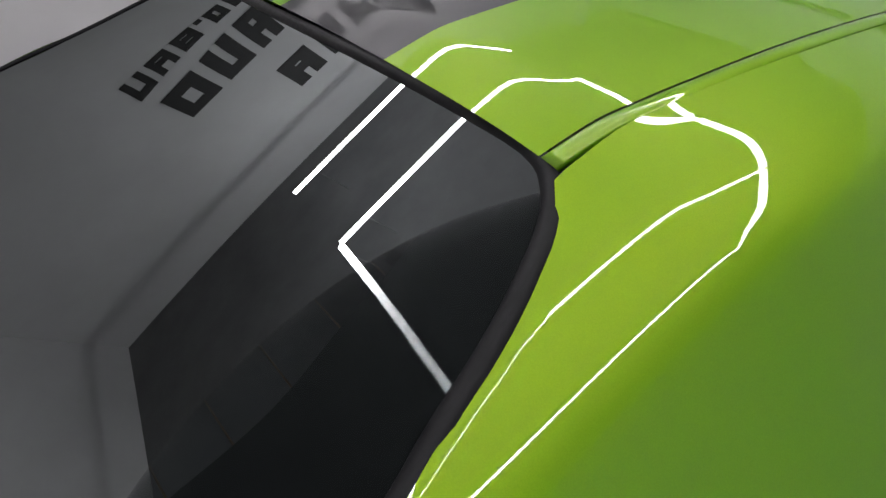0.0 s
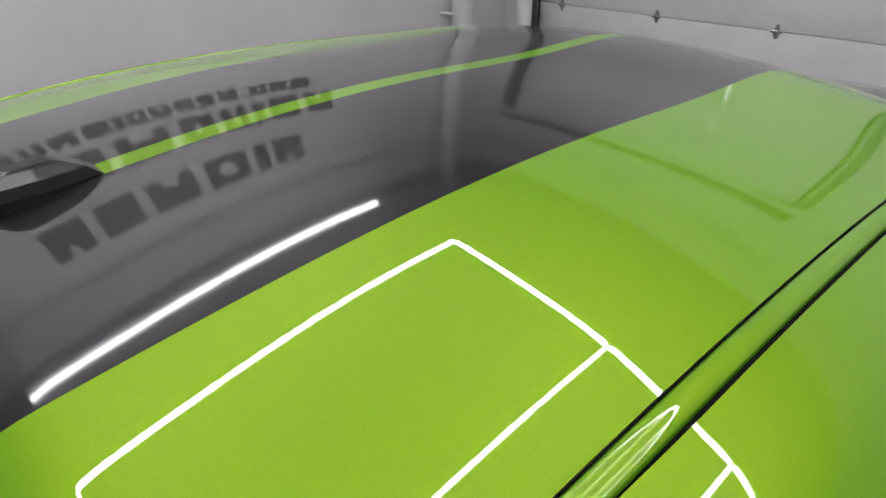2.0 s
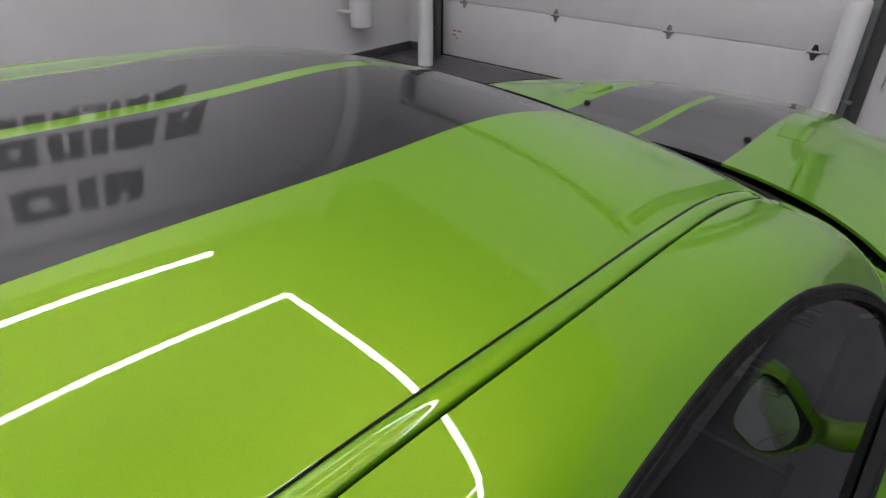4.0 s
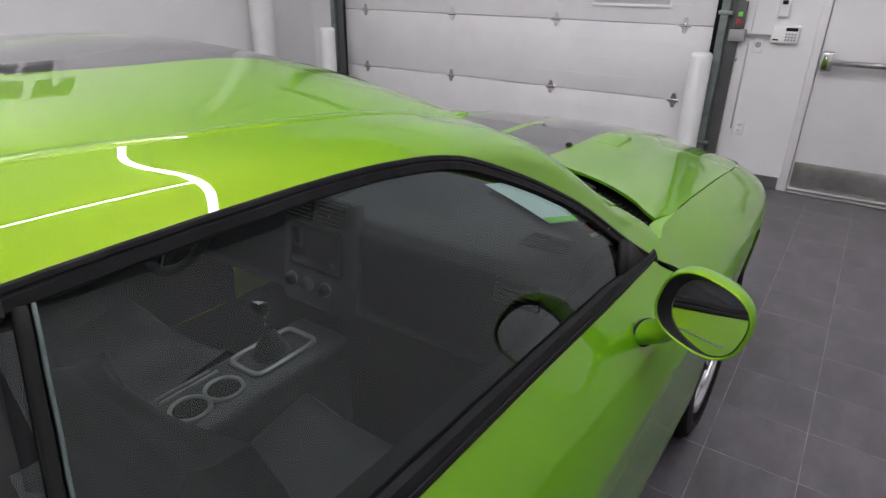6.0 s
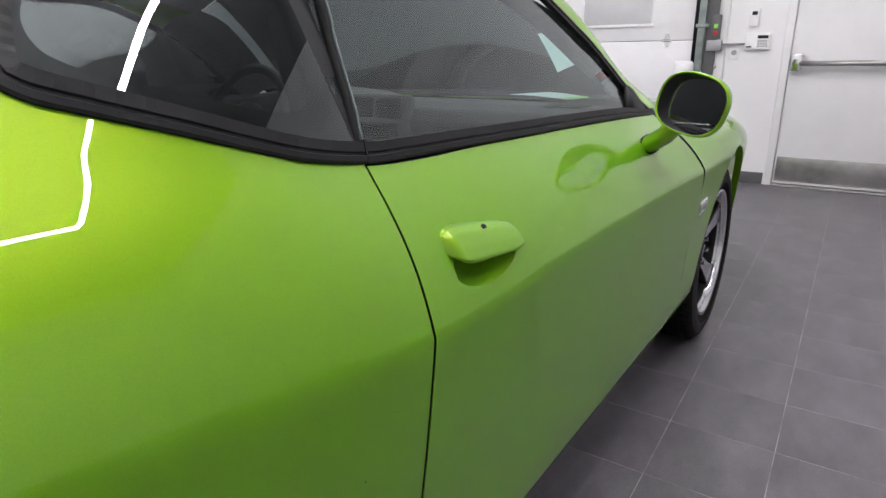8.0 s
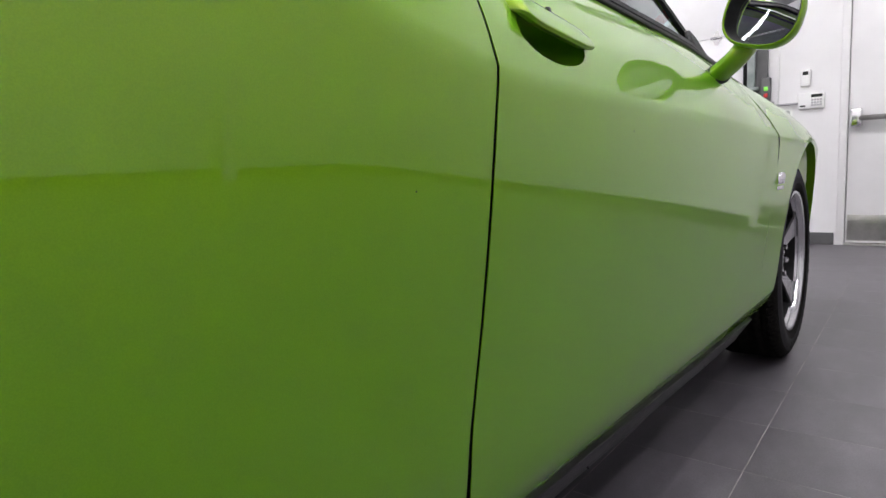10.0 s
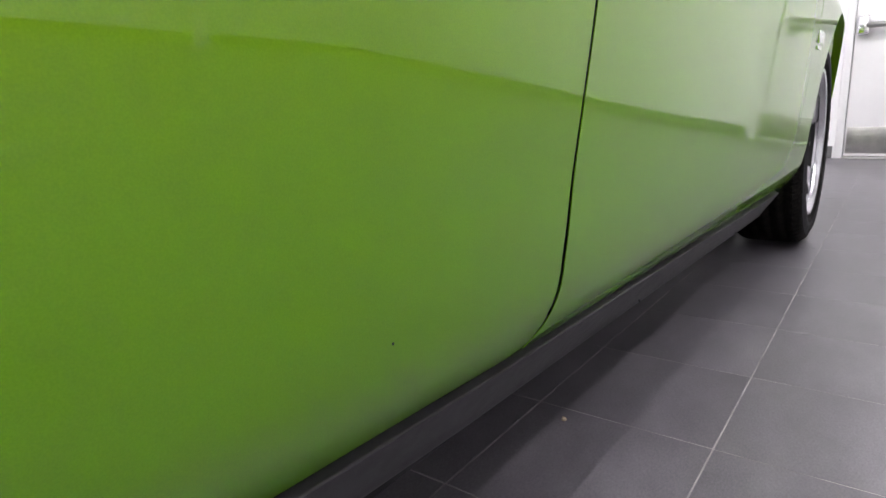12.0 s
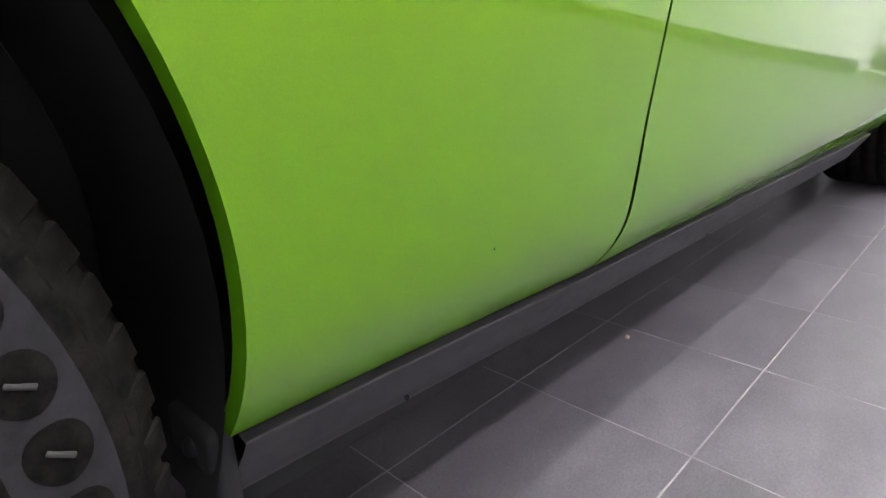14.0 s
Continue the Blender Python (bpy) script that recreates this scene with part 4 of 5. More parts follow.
bm = sheet(hood, 80, 60)
rim(bm, lambda c: True, 0.009, Vector((0, 0, -1)))
hood_ob = part("hood", bm, STRIPED, car, "green hood with two black stripes")
for s in (1, -1):
    def scoop(u, v):
        x, y = s * (0.330 + 0.100 * u + 0.012 * (1 - v)), 1.60 + (0.165 + 0.03 * u) * v
        k = min(min(u, 1 - u) * 14, min(v * 20, (1 - v) * 14), 1.0)
        return (x, y, hood_z(x, y) - 0.004 + (0.005 + 0.013 * v) * k * k * (3 - 2 * k))
    part("hood_scoop", sheet(scoop, 24, 28, flip=s < 0), PAINT, hood_ob, "low green air scoop")
    xm = s * 0.375
    # no opening is cut: a black plate paints the dark of the mouth
    part("scoop_mouth", boxed(xm - 0.034, xm + 0.034, 1.772, 1.778, hood_z(0.375, 1.775) - 0.002, hood_z(0.375, 1.775) + 0.008, 0.002), BLACK, hood_ob)
    bm = lathe(bmesh.new(), [(0.0005, 0.010), (0.008, 0.009), (0.011, 0.004), (0.012, -0.004)], 16, "z")
    part("washer_jet", bm, TRIM, hood_ob, normals=True).matrix_basis = pose(s * 0.293, 1.48, hood_z(0.293, 1.48) + 0.002)


def cowl(u, v):
    a = -1 + 2 * u
    xa = 0.815 * a
    y0 = 1.15 - 0.41 * abs(a) ** 2.2 - 0.03
    y1 = hood_back(abs(xa)) + 0.06
    z0 = 0.985 + 0.05 * a * a - 0.005
    z1 = hood_z(xa, hood_back(abs(xa))) - 0.035
    return (xa * (1 + 0.02 * v), y0 + (y1 - y0) * v, z0 + (z1 - z0) * v - 0.03 * math.sin(math.pi * v))


cowl_ob = part("cowl", sheet(cowl, 60, 10), SCUTTLE, car, "black ribbed plastic scuttle panel")
for i in range(70):
    a = -0.92 + 1.84 * i / 69
    p, q = Vector(cowl((a + 1) / 2, 0.25)), Vector(cowl((a + 1) / 2, 0.75))
    part("cowl_rib", rod(bmesh.new(), p + Vector((0, 0, 0.004)), q + Vector((0, 0, 0.004)), 0.0022, n=6), SCUTTLE, cowl_ob)
for x0 in (0.55, -0.15):
    w = new("wiper")
    w["label"] = "black windscreen wiper"
    w.parent = car
    p = [Vector(screen((x / 0.8 + 1) / 2, 0.93)) + Vector((0, 0.0, 0.02)) for x in np.linspace(x0 - 0.55, x0 + 0.1, 14)]
    part("wiper_blade", sweep(p, [(-0.007, -0.008), (-0.006, 0.006), (0.006, 0.006), (0.007, -0.008)], up=Vector((0, 0.5, 0.85))), TRIM, w)
    q = Vector(cowl((x0 / 0.8 + 1) / 2, 0.4)) + Vector((0, 0, 0.012))
    part("wiper_arm", sweep([q, q.lerp(p[5], 0.3) + Vector((0, 0, 0.02)), p[5]], [(-0.009, -0.006), (-0.007, 0.006), (0.007, 0.006), (0.009, -0.006)], up=Vector((0, 0.5, 0.85))), TRIM, w)

# front and rear ends, deck and floor pan, plain
def nose(u, v):
    a = -1 + 2 * u
    x = a * 0.80
    y = 2.44 - 0.20 * abs(a) ** 3 + 0.05 * math.sin(math.pi * v)
    return (x * (1 - 0.02 * v), y, 0.25 + v * (hood_z(x, min(y, 2.44)) - 0.03 - 0.25))


part("front_bumper", sheet(nose, 30, 20, flip=True), PAINT, car)
part("tail", sheet(lambda u, v: ((-1 + 2 * u) * 0.80, -2.45 - 0.05 * math.sin(math.pi * v) - 0.08 * (1 - (-1 + 2 * u) ** 2), 0.30 + 0.73 * v), 30, 16), PAINT, car)
part("deck_lid", sheet(lambda u, v: (lambda a, y: (a * (edge_x(max(y, -2.0)) - 0.02 * v), y, 1.085 + 0.015 * (1 - a * a) - 0.05 * v * v))(-1 + 2 * u, -1.75 - 0.78 * v), 40, 24, flip=True), STRIPED, car, "green boot lid with two black stripes")
bm = boxed(-0.80, 0.80, -1.04, 1.03, 0.19, 0.24)
box(bm, -0.6, 0.6, -2.4, 2.3, 0.22, 0.27)
part("floor_pan", bm, DARK, car, smooth=False)
for s in (1, -1):
    for yc, zc in ((1.473, 0.40), (-1.473, 0.42)):
        bm = bmesh.new()
        sheet(lambda u, v: (s * (0.62 + 0.245 * v), yc + 0.425 * math.cos(math.pi * (1.25 * u - 0.125)), zc + 0.425 * math.sin(math.pi * (1.25 * u - 0.125))), 40, 2, bm=bm)
        sheet(lambda u, v: (s * 0.62, yc + 0.425 * v * math.cos(2 * math.pi * u), zc + 0.425 * v * math.sin(2 * math.pi * u)), 40, 2, bm=bm)
        part("wheel_liner", bm, DARK, car)


def wheel(x, y, s):
    """A wide tyre on a dark five-spoke alloy with bright spoke faces; s is its outer side."""
    R, W = 0.365, 0.245
    e = new("wheel")
    e.parent = car
    e["label"] = "wide black tyre on a two-tone alloy wheel"
    e.matrix_basis = pose(x, y, R, 0, 0, 0 if s > 0 else 180)
    h = W / 2
    pr = [(0.262, -h + 0.02), (0.275, -h + 0.004), (0.31, -h), (0.345, -h + 0.012), (0.358, -h + 0.03)]
    for c in (-0.066, -0.022, 0.022, 0.066):
        pr += [(0.3645, c - 0.0055), (0.357, c - 0.0045), (0.357, c + 0.0045), (0.3645, c + 0.0055)]
    pr += [(0.358, h - 0.03), (0.345, h - 0.012), (0.31, h), (0.275, h - 0.004), (0.262, h - 0.02)]
    tyre = part("tyre", lathe(bmesh.new(), pr, 72), TYRE, e, "black tyre with grooved tread", normals=True)
    lug = boxed(-0.014, 0.020, -0.0115, 0.0115, -0.006, 0.0022, 0.002, 1)
    me = bpy.data.meshes.new("tread_lug")
    lug.to_mesh(me)
    lug.free()
    me.materials.append(TYRE)
    for k in range(72):
        a = 2 * math.pi * k / 72
        o = new("tread_lug", me)
        o.parent = tyre
        o.matrix_basis = Matrix.Rotation(a, 4, "X") @ pose(h - 0.026, 0, 0.3535, 0, 42, 0)
    # pale band of dark ovals printed on the sidewall
    side = lambda r: float(np.interp(r, (0.275, 0.31, 0.345), (h - 0.004, h, h - 0.012)))
    part("sidewall_band", lathe(bmesh.new(), [(r, side(r) + 0.0004) for r in (0.288, 0.30, 0.31, 0.321, 0.333)], 96), MARK, tyre, "matt grey printed sidewall band", normals=True)
    for k in range(20):
        bm = bmesh.new()
        c = bm.verts.new((side(0.311) + 0.0012, 0, 0.311))
        ring = [bm.verts.new((side(z) + 0.001, y, z)) for y, z in ((0.0165 * math.cos(q), 0.311 + 0.0150 * math.sin(q)) for q in np.linspace(0, 2 * math.pi, 24, endpoint=False))]
        for i in range(24):
            bm.faces.new((c, ring[i], ring[(i + 1) % 24]))
        o = part("sidewall_oval", bm, TYRE, tyre, "black sidewall oval", normals=True)
        bar = boxed(side(0.311) + 0.0005, side(0.311) + 0.0022, -0.0062, 0.0062, 0.3097, 0.3123)
        bmesh.ops.rotate(bar, verts=bar.verts, cent=(0, 0, 0.311), matrix=Matrix.Rotation(0.9, 3, "X"))
        part("print_bar", bar, PALE, o)
        o.matrix_basis = Matrix.Rotation(-1.33 - 0.128 * (k - 3), 4, "X")
    part("rim", lathe(bmesh.new(), [(0.245, -h + 0.03), (0.265, -h + 0.015), (0.250, -h + 0.05), (0.240, 0.02), (0.245, h - 0.035), (0.262, h - 0.016), (0.258, h - 0.008), (0.246, h - 0.012), (0.243, h - 0.03)], 72), ALLOY, e, "bright machined rim lip", normals=True)
    part("barrel", lathe(bmesh.new(), [(0.238, -h + 0.03), (0.232, h - 0.04)], 60), POCKET, e)
    part("backing", lathe(bmesh.new(), [(0.238, -0.03), (0.02, -0.03)], 48), POCKET, e)
    part("brake_disc", lathe(bmesh.new(), [(0.175, -0.01), (0.175, 0.012), (0.09, 0.012)], 48), SATIN, e)
    hub = part("hub", lathe(bmesh.new(), [(0.075, 0.04), (0.072, 0.062), (0.060, 0.068), (0.034, 0.066), (0.032, 0.074), (0.0005, 0.076)], 40), POCKET, e)
    for k in range(5):
        a = 2 * math.pi * k / 5 + 0.2
        bm = bmesh.new()
        # tapered spoke: wide at the rim, narrow at the hub, dished
        secs = []
        for r, w, d in ((0.055, 0.024, 0.060), (0.11, 0.026, 0.066), (0.17, 0.034, 0.076), (0.215, 0.046, 0.086), (0.244, 0.066, 0.090)):
            secs.append([bm.verts.new((xx, yy, r)) for xx, yy in ((d - 0.035, -w * 0.8), (d - 0.004, -w), (d, -w + 0.004), (d, w - 0.004), (d - 0.004, w), (d - 0.035, w * 0.8))])
        for p, q in zip(secs, secs[1:]):
            for j in range(6):
                bm.faces.new((p[j], p[(j + 1) % 6], q[(j + 1) % 6], q[j]))
        for f in (secs[0], secs[-1]):
            bm.faces.new(f)
        bmesh.ops.recalc_face_normals(bm, faces=bm.faces)
        for f in bm.faces:
            f.material_index = 0 if f.normal.x > 0.9 else 1
        sp = part("spoke", bm, [ALLOY, POCKET], e, "spoke with bright face and black sides", smooth=False)
        sp.matrix_basis = Matrix.Rotation(a, 4, "X")
        b = part("wheel_nut", lathe(bmesh.new(), [(0.0005, 0.088), (0.010, 0.086), (0.011, 0.060)], 6), CHROME, e, smooth=False)
        b.matrix_basis = Matrix.Rotation(a + 0.63, 4, "X") @ pose(0, 0, 0.052)
    return e


XW = 0.815
for y in (1.473, -1.473):
    wheel(XW, y, 1)
    wheel(-XW, y, -1)


# ---- fittings of the car ----
def superloop(cx, cz, a, b, n=40, e=2.6):
    out = []
    for i in range(n):
        t = 2 * math.pi * i / n
        c, s = math.cos(t), math.sin(t)
        out.append((cx + a * abs(c) ** (2 / e) * (1 if c > 0 else -1), cz + b * abs(s) ** (2 / e) * (1 if s > 0 else -1)))
    return out


def door_mirror(s, door):
    e = new("door_mirror")
    e.parent = door
    e["label"] = "green door mirror on a stalk"
    e.matrix_basis = pose(s * 1.018, 0.352, 1.046, -6, 0, s * -9)
    bm = bmesh.new()
    rings = []
    for y, k, dx in ((0.002, 0.945, 0), (-0.003, 0.972, 0), (0.0, 1.0, 0), (0.012, 1.03, 0.0), (0.03, 1.02, -0.003), (0.055, 0.93, -0.008), (0.08, 0.74, -0.016), (0.095, 0.45, -0.022), (0.101, 0.08, -0.026)):
        rings.append([bm.verts.new((s * (x + dx), y, z)) for x, z in superloop(0, 0, 0.077 * k, 0.066 * k)])
    for p, q in zip(rings, rings[1:]):
        for i in range(40):
            bm.faces.new((p[i], p[(i + 1) % 40], q[(i + 1) % 40], q[i]))
    bm.faces.new(rings[-1])
    roll = pose(0, 0, 0, 0, s * 14, 0)
    tilt = pose(0, 0.006, 0, -4.5, 0, s * -9)
    part("shell", bm, PAINT, e, normals=True).matrix_basis = roll
    bm = bmesh.new()
    rr = [[bm.verts.new((s * x, y, z)) for x, z in superloop(0, 0, 0.077 * k, 0.066 * k)] for y, k in ((0.002, 0.945), (0.011, 0.925), (0.024, 0.72))]
    for p, q in zip(rr, rr[1:]):
        for i in range(40):
            bm.faces.new((p[i], p[(i + 1) % 40], q[(i + 1) % 40], q[i]))
    part("bezel", bm, TRIM, e, "black inner bezel", normals=True).matrix_basis = roll
    bm = bmesh.new()
    c = bm.verts.new((0, 0.0075, 0))
    ring = [[bm.verts.new((s * x * k, 0.0075 + 0.0012 * k * k, z * k)) for x, z in superloop(0, 0, 0.0700, 0.0600)] for k in (0.33, 0.66, 1.0)]
    for i in range(40):
        bm.faces.new((c, ring[0][i], ring[0][(i + 1) % 40]))
        for p, q in zip(ring, ring[1:]):
            bm.faces.new((p[i], q[i], q[(i + 1) % 40], p[(i + 1) % 40]))
    part("mirror_glass", bm, MIRROR, e, normals=True).matrix_basis = tilt @ roll
    for i in range(9):
        part("etched_bar", boxed(s * (-0.030 + i * 0.009) - 0.0035, s * (-0.030 + i * 0.009) + 0.0035, 0.0062, 0.0066, -0.042, -0.0395), GREYBOX, e).matrix_basis = tilt
    st = part("stalk", sweep([Vector(p) for p in ((s * -0.145, 0.075, -0.112), (s * -0.11, 0.065, -0.098), (s * -0.07, 0.058, -0.072), (s * -0.035, 0.056, -0.035))], [(0.022 * math.cos(a), 0.034 * math.sin(a)) for a in np.linspace(0, 2 * math.pi, 20, endpoint=False)], up=Vector((0, 1, 0.2))), PAINT, e)
    part("gasket", sweep([Vector(p) for p in ((s * -0.110, 0.065, -0.098), (s * -0.104, 0.063, -0.0945))], [(0.0245 * math.cos(a), 0.037 * math.sin(a)) for a in np.linspace(0, 2 * math.pi, 20, endpoint=False)], up=Vector((0, 1, 0.2))), TRIM, e, "black rubber gasket")


door_mirror(1, door_r)
door_mirror(-1, door_l)


def handle():
    """The pull flap over its round cup."""
    def cup(u, v):
        a = 2 * math.pi * u
        r = 0.002 + 0.998 * v
        y = -0.400 + 0.085 * r * math.cos(a)
        z = 0.904 + 0.034 * r * math.sin(a)
        return (side_x(y, z) - 0.0005 - 0.030 * (1 - r * r), y, z)

    h = part("handle_cup", sheet(cup, 40, 10), PAINT, door_r, normals=True)

    def flap(u, v):
        y = -0.482 + 0.176 * u
        k = 2 * u - 1
        top = 0.962 - 0.030 * u - 0.014 * k**6
        bot = 0.913 - 0.020 * u + 0.014 * k**6
        prof = [(0, -0.003), (0.03, 0.006), (0.2, 0.011), (0.55, 0.015), (0.92, 0.0165), (1.0, 0.012), (0.96, 0.004)]
        i = min(int(v * 6), 5)
        f = v * 6 - i
        d, o = [prof[i][j] + (prof[i + 1][j] - prof[i][j]) * f for j in (0, 1)]
        z = top + (bot - top) * d
        end = min(min(u, 1 - u) * 12, 1)
        return (side_x(y, z) - 0.003 + (o + 0.003) * (1 - (1 - end) ** 2), y, z)

    part("lock_button", lathe(bmesh.new(), [(0.0005, 0.0042), (0.005, 0.004), (0.006, 0.0)], 12), TRIM, door_r, "small black lock cover").matrix_basis = pose(side_x(-0.392, 0.939) + 0.0062, -0.392, 0.939)
    part("handle_flap", sheet(flap, 48, 30), PAINT, door_r, "green pull handle", normals=True)



handle()

# fender badge: three bright figures over a bar, drawn as plain blocks
badge = new("badge")
badge.parent = fender_r
badge["label"] = "small bright metal badge"
for i in range(3):
    y = 0.905 + i * 0.030
    bm = boxed(-0.001, 0.005, -0.011, 0.011, -0.016, 0.016, 0.002)
    box(bm, 0.0045, 0.0065, -0.007, 0.007, -0.004, 0.012, 0.001)
    part("figure", bm, CHROME, badge).matrix_basis = pose(side_x(y, 0.69), y, 0.69)
part("bar", boxed(0, 0.004, -0.046, 0.046, -0.005, 0.005, 0.0015), CHROME, badge).matrix_basis = pose(side_x(0.935, 0.662), 0.935, 0.662)

# roof aerial
bm = bmesh.new()
rings = []
for z, hx, y0, y1 in ((-0.004, 0.030, -0.987, -0.877), (0.006, 0.0295, -0.986, -0.879), (0.017, 0.024, -0.979, -0.892), (0.027, 0.015, -0.967, -0.912), (0.029, 0.011, -0.962, -0.920)):
    rings.append([bm.verts.new((x, y, roof_mid(-0.93) + z)) for x, y in ((-hx, y0 + 0.006), (-hx * 0.6, y0), (hx * 0.6, y0), (hx, y0 + 0.006), (hx * 0.9, (y0 + y1) / 2), (hx * 0.55, y1), (-hx * 0.55, y1), (-hx * 0.9, (y0 + y1) / 2))])
for p, q in zip(rings, rings[1:]):
    for i in range(8):
        bm.faces.new((p[i], p[(i + 1) % 8], q[(i + 1) % 8], q[i]))
bm.faces.new(rings[-1])
part("roof_aerial", bm, material("gloss_black_plastic", (0.012, 0.012, 0.013), 0.18), car, "low black roof aerial", smooth=False, normals=True)


# ---- cabin ----
part("headliner", sheet(lambda u, v: (lambda p: (p[0] * 0.98, p[1], p[2] - 0.03))(roof(u, 0.03 + 0.94 * v)), 24, 20, flip=True), LINING, car, "light grey headliner")
part("cabin_floor", boxed(-0.80, 0.80, -1.05, 0.95, 0.27, 0.32), LEATHER, car, smooth=False)
part("bulkhead", boxed(-0.78, 0.78, 0.92, 0.96, 0.3, 0.96), DARK, car, smooth=False)
part("rear_shelf", sheet(lambda u, v: ((-1 + 2 * u) * (0.60 - 0.05 * v), -1.12 - 0.62 * v, 1.085), 8, 8, flip=True), CABIN, car, "dark carpeted parcel shelf")
part("rear_wall", boxed(-0.80, 0.80, -1.80, -1.74, 0.3, 1.07), DARK, car, smooth=False)
for s in (1, -1):
    bm = sheet(lambda u, v: (lambda y: (s * (belt_x(y) - 0.055 - 0.02 * math.sin(math.pi * v)), y, 0.32 + (belt_z(y) - 0.335) * v))(-1.02 + 1.75 * u), 30, 12)
    part("door_card", bm, LEATHER, door_r if s > 0 else door_l)
    bm = sheet(lambda u, v: (lambda y: (s * (belt_x(y) - 0.014 - 0.075 * v), y, belt_z(y) - 0.012 - 0.006 * v - 0.02 * max(v - 0.8, 0)))(-1.0 + 1.70 * u), 30, 8)
    part("door_top", bm, LEATHER, door_r if s > 0 else door_l)
    part("lock_pin", rod(bmesh.new(), (s * 0.805, -0.34, 1.0), (s * 0.80, -0.34, 1.045), 0.005, n=8), CHROME, door_r if s > 0 else door_l)


def dashboard():
    def top(u, v):
        a = -1 + 2 * u
        pr = [(0.93, 0.985), (0.75, 1.008), (0.52, 1.014), (0.44, 1.00), (0.415, 0.965), (0.425, 0.86), (0.46, 0.72), (0.55, 0.62)]
        k = v * 7
        i = min(int(k), 6)
        f = k - i
        y, z = [pr[i][j] + (pr[i + 1][j] - pr[i][j]) * f for j in (0, 1)]
        hump = math.exp(-(((a * 0.76 + 0.37) / 0.17) ** 2)) * 0.035 * (1 if v < 0.65 else 0)
        return (a * 0.76, y - 0.24 * a**4 * max(0.3 - v, 0) / 0.3, z + hump)

    d = part("dashboard", sheet(top, 40, 28), CABIN, car, "dark moulded dashboard", normals=True)
    F = pose(0.072, 0.410, 0.897, -8, 0, 0)

    def on(name, bm, mat, label=""):
        o = part(name, bm, mat, d, label)
        o.matrix_basis = F
        return o

    on("stack_panel", boxed(-0.125, 0.135, -0.012, 0.02, -0.17, 0.145, 0.012, 3), CABIN)
    for s in (-1, 1):
        on("vent_frame", boxed(s * 0.058 - 0.050, s * 0.058 + 0.050, -0.022, 0.0, 0.072, 0.135, 0.006), TRIM, "black vent")
        for k in range(5):
            on("vent_slat", boxed(s * 0.058 - 0.044, s * 0.058 + 0.044, -0.027, -0.021, 0.080 + k * 0.011, 0.084 + k * 0.011, 0.001), LEATHER)
        on("vent_knob", boxed(s * 0.058 - 0.003, s * 0.058 + 0.003, -0.031, -0.026, 0.099, 0.107, 0.001), CHROME)
    on("screen", boxed(-0.088, 0.088, -0.017, -0.011, -0.055, 0.052, 0.004), SCREEN, "dark radio screen")
    on("screen_frame", boxed(-0.098, 0.098, -0.0145, -0.010, -0.066, 0.062, 0.004), LEATHER)
    for k in (-0.085, -0.024, 0.04):
        o = part("climate_knob", lathe(bmesh.new(), [(0.0005, 0.022), (0.015, 0.021), (0.017, 0.0)], 20, "z"), TRIM, d)
        o.matrix_basis = F @ pose(k, -0.012, -0.103, 90)
        o = part("knob_ring", lathe(bmesh.new(), [(0.018, 0.004), (0.0205, 0.005), (0.0205, 0.0)], 24, "z"), CHROME, d)
        o.matrix_basis = F @ pose(k, -0.012, -0.103, 90)
    # side vent and speaker grille
    for k in range(6):
        part("side_slat", boxed(0.60, 0.71, 0.505 + k * 0.015, 0.511 + k * 0.015, 1.006, 1.016, 0.001), TRIM, d)
    part("side_vent", boxed(0.60, 0.71, 0.402, 0.416, 0.915, 0.975, 0.006), TRIM, d)
    for k in range(4):
        part("vent_slat", boxed(0.606, 0.704, 0.398, 0.403, 0.924 + k * 0.012, 0.928 + k * 0.012, 0.001), LEATHER, d)


dashboard()


def windscreen_paper():
    """A folded sheet lying on the dashboard under the screen."""
    far, near, mid, low = Vector((0.334, 0.800)), Vector((0.434, 0.905)), Vector((0.668, 0.676)), Vector((0.616, 0.631))

    def page(u, v):
        p = far.lerp(low, u).lerp(near.lerp(mid, u), v)
        return (p.x, p.y, 1.022 + 0.004 * math.sin(2.5 * u) + 0.004 * v)

    t = thing("paper_sheet", "pale paper sheet with a lime edge on the dashboard", "paper")
    part("sheet", sheet(page, 12, 6), PAPER, t)
    part("edge_band", sheet(lambda u, v: tuple(Vector(page(0.90 + 0.10 * u, v)) + Vector((0, 0, 0.002))), 6, 2), LIME, t, "lime printed edge")


windscreen_paper()


def pillar_lining(s):
    """Grey inner cover of the windscreen pillar."""
    def cover(u, v):
        y = 0.24 + 0.46 * u
        zt = float(np.interp(y, (0.208, 0.295, 0.388, 0.474, 0.565, 0.645), (1.275, 1.234, 1.183, 1.126, 1.060, 1.003))) - 0.012
        p0 = min((upper_point(y, k / 100) for k in range(101)), key=lambda p: abs(p[1] - zt))
        p1 = upper_point(y, 0.80)
        pts = [(p0[0] - 0.017, y, p0[1]), (p1[0] - 0.030, y + 0.005, p1[1] - 0.030), (edge_x(y) - 0.045, y + 0.02, edge_z(y) - 0.034), (edge_x(y) - 0.075, y + 0.03, edge_z(y) - 0.030)]
        k = v * 3
        i = min(int(k), 2)
        return tuple(Vector(pts[i]).lerp(Vector(pts[i + 1]), k - i))

    return part("pillar_lining", mirrored(sheet(cover, 40, 12), s), LINING, car, "light grey cloth pillar lining")


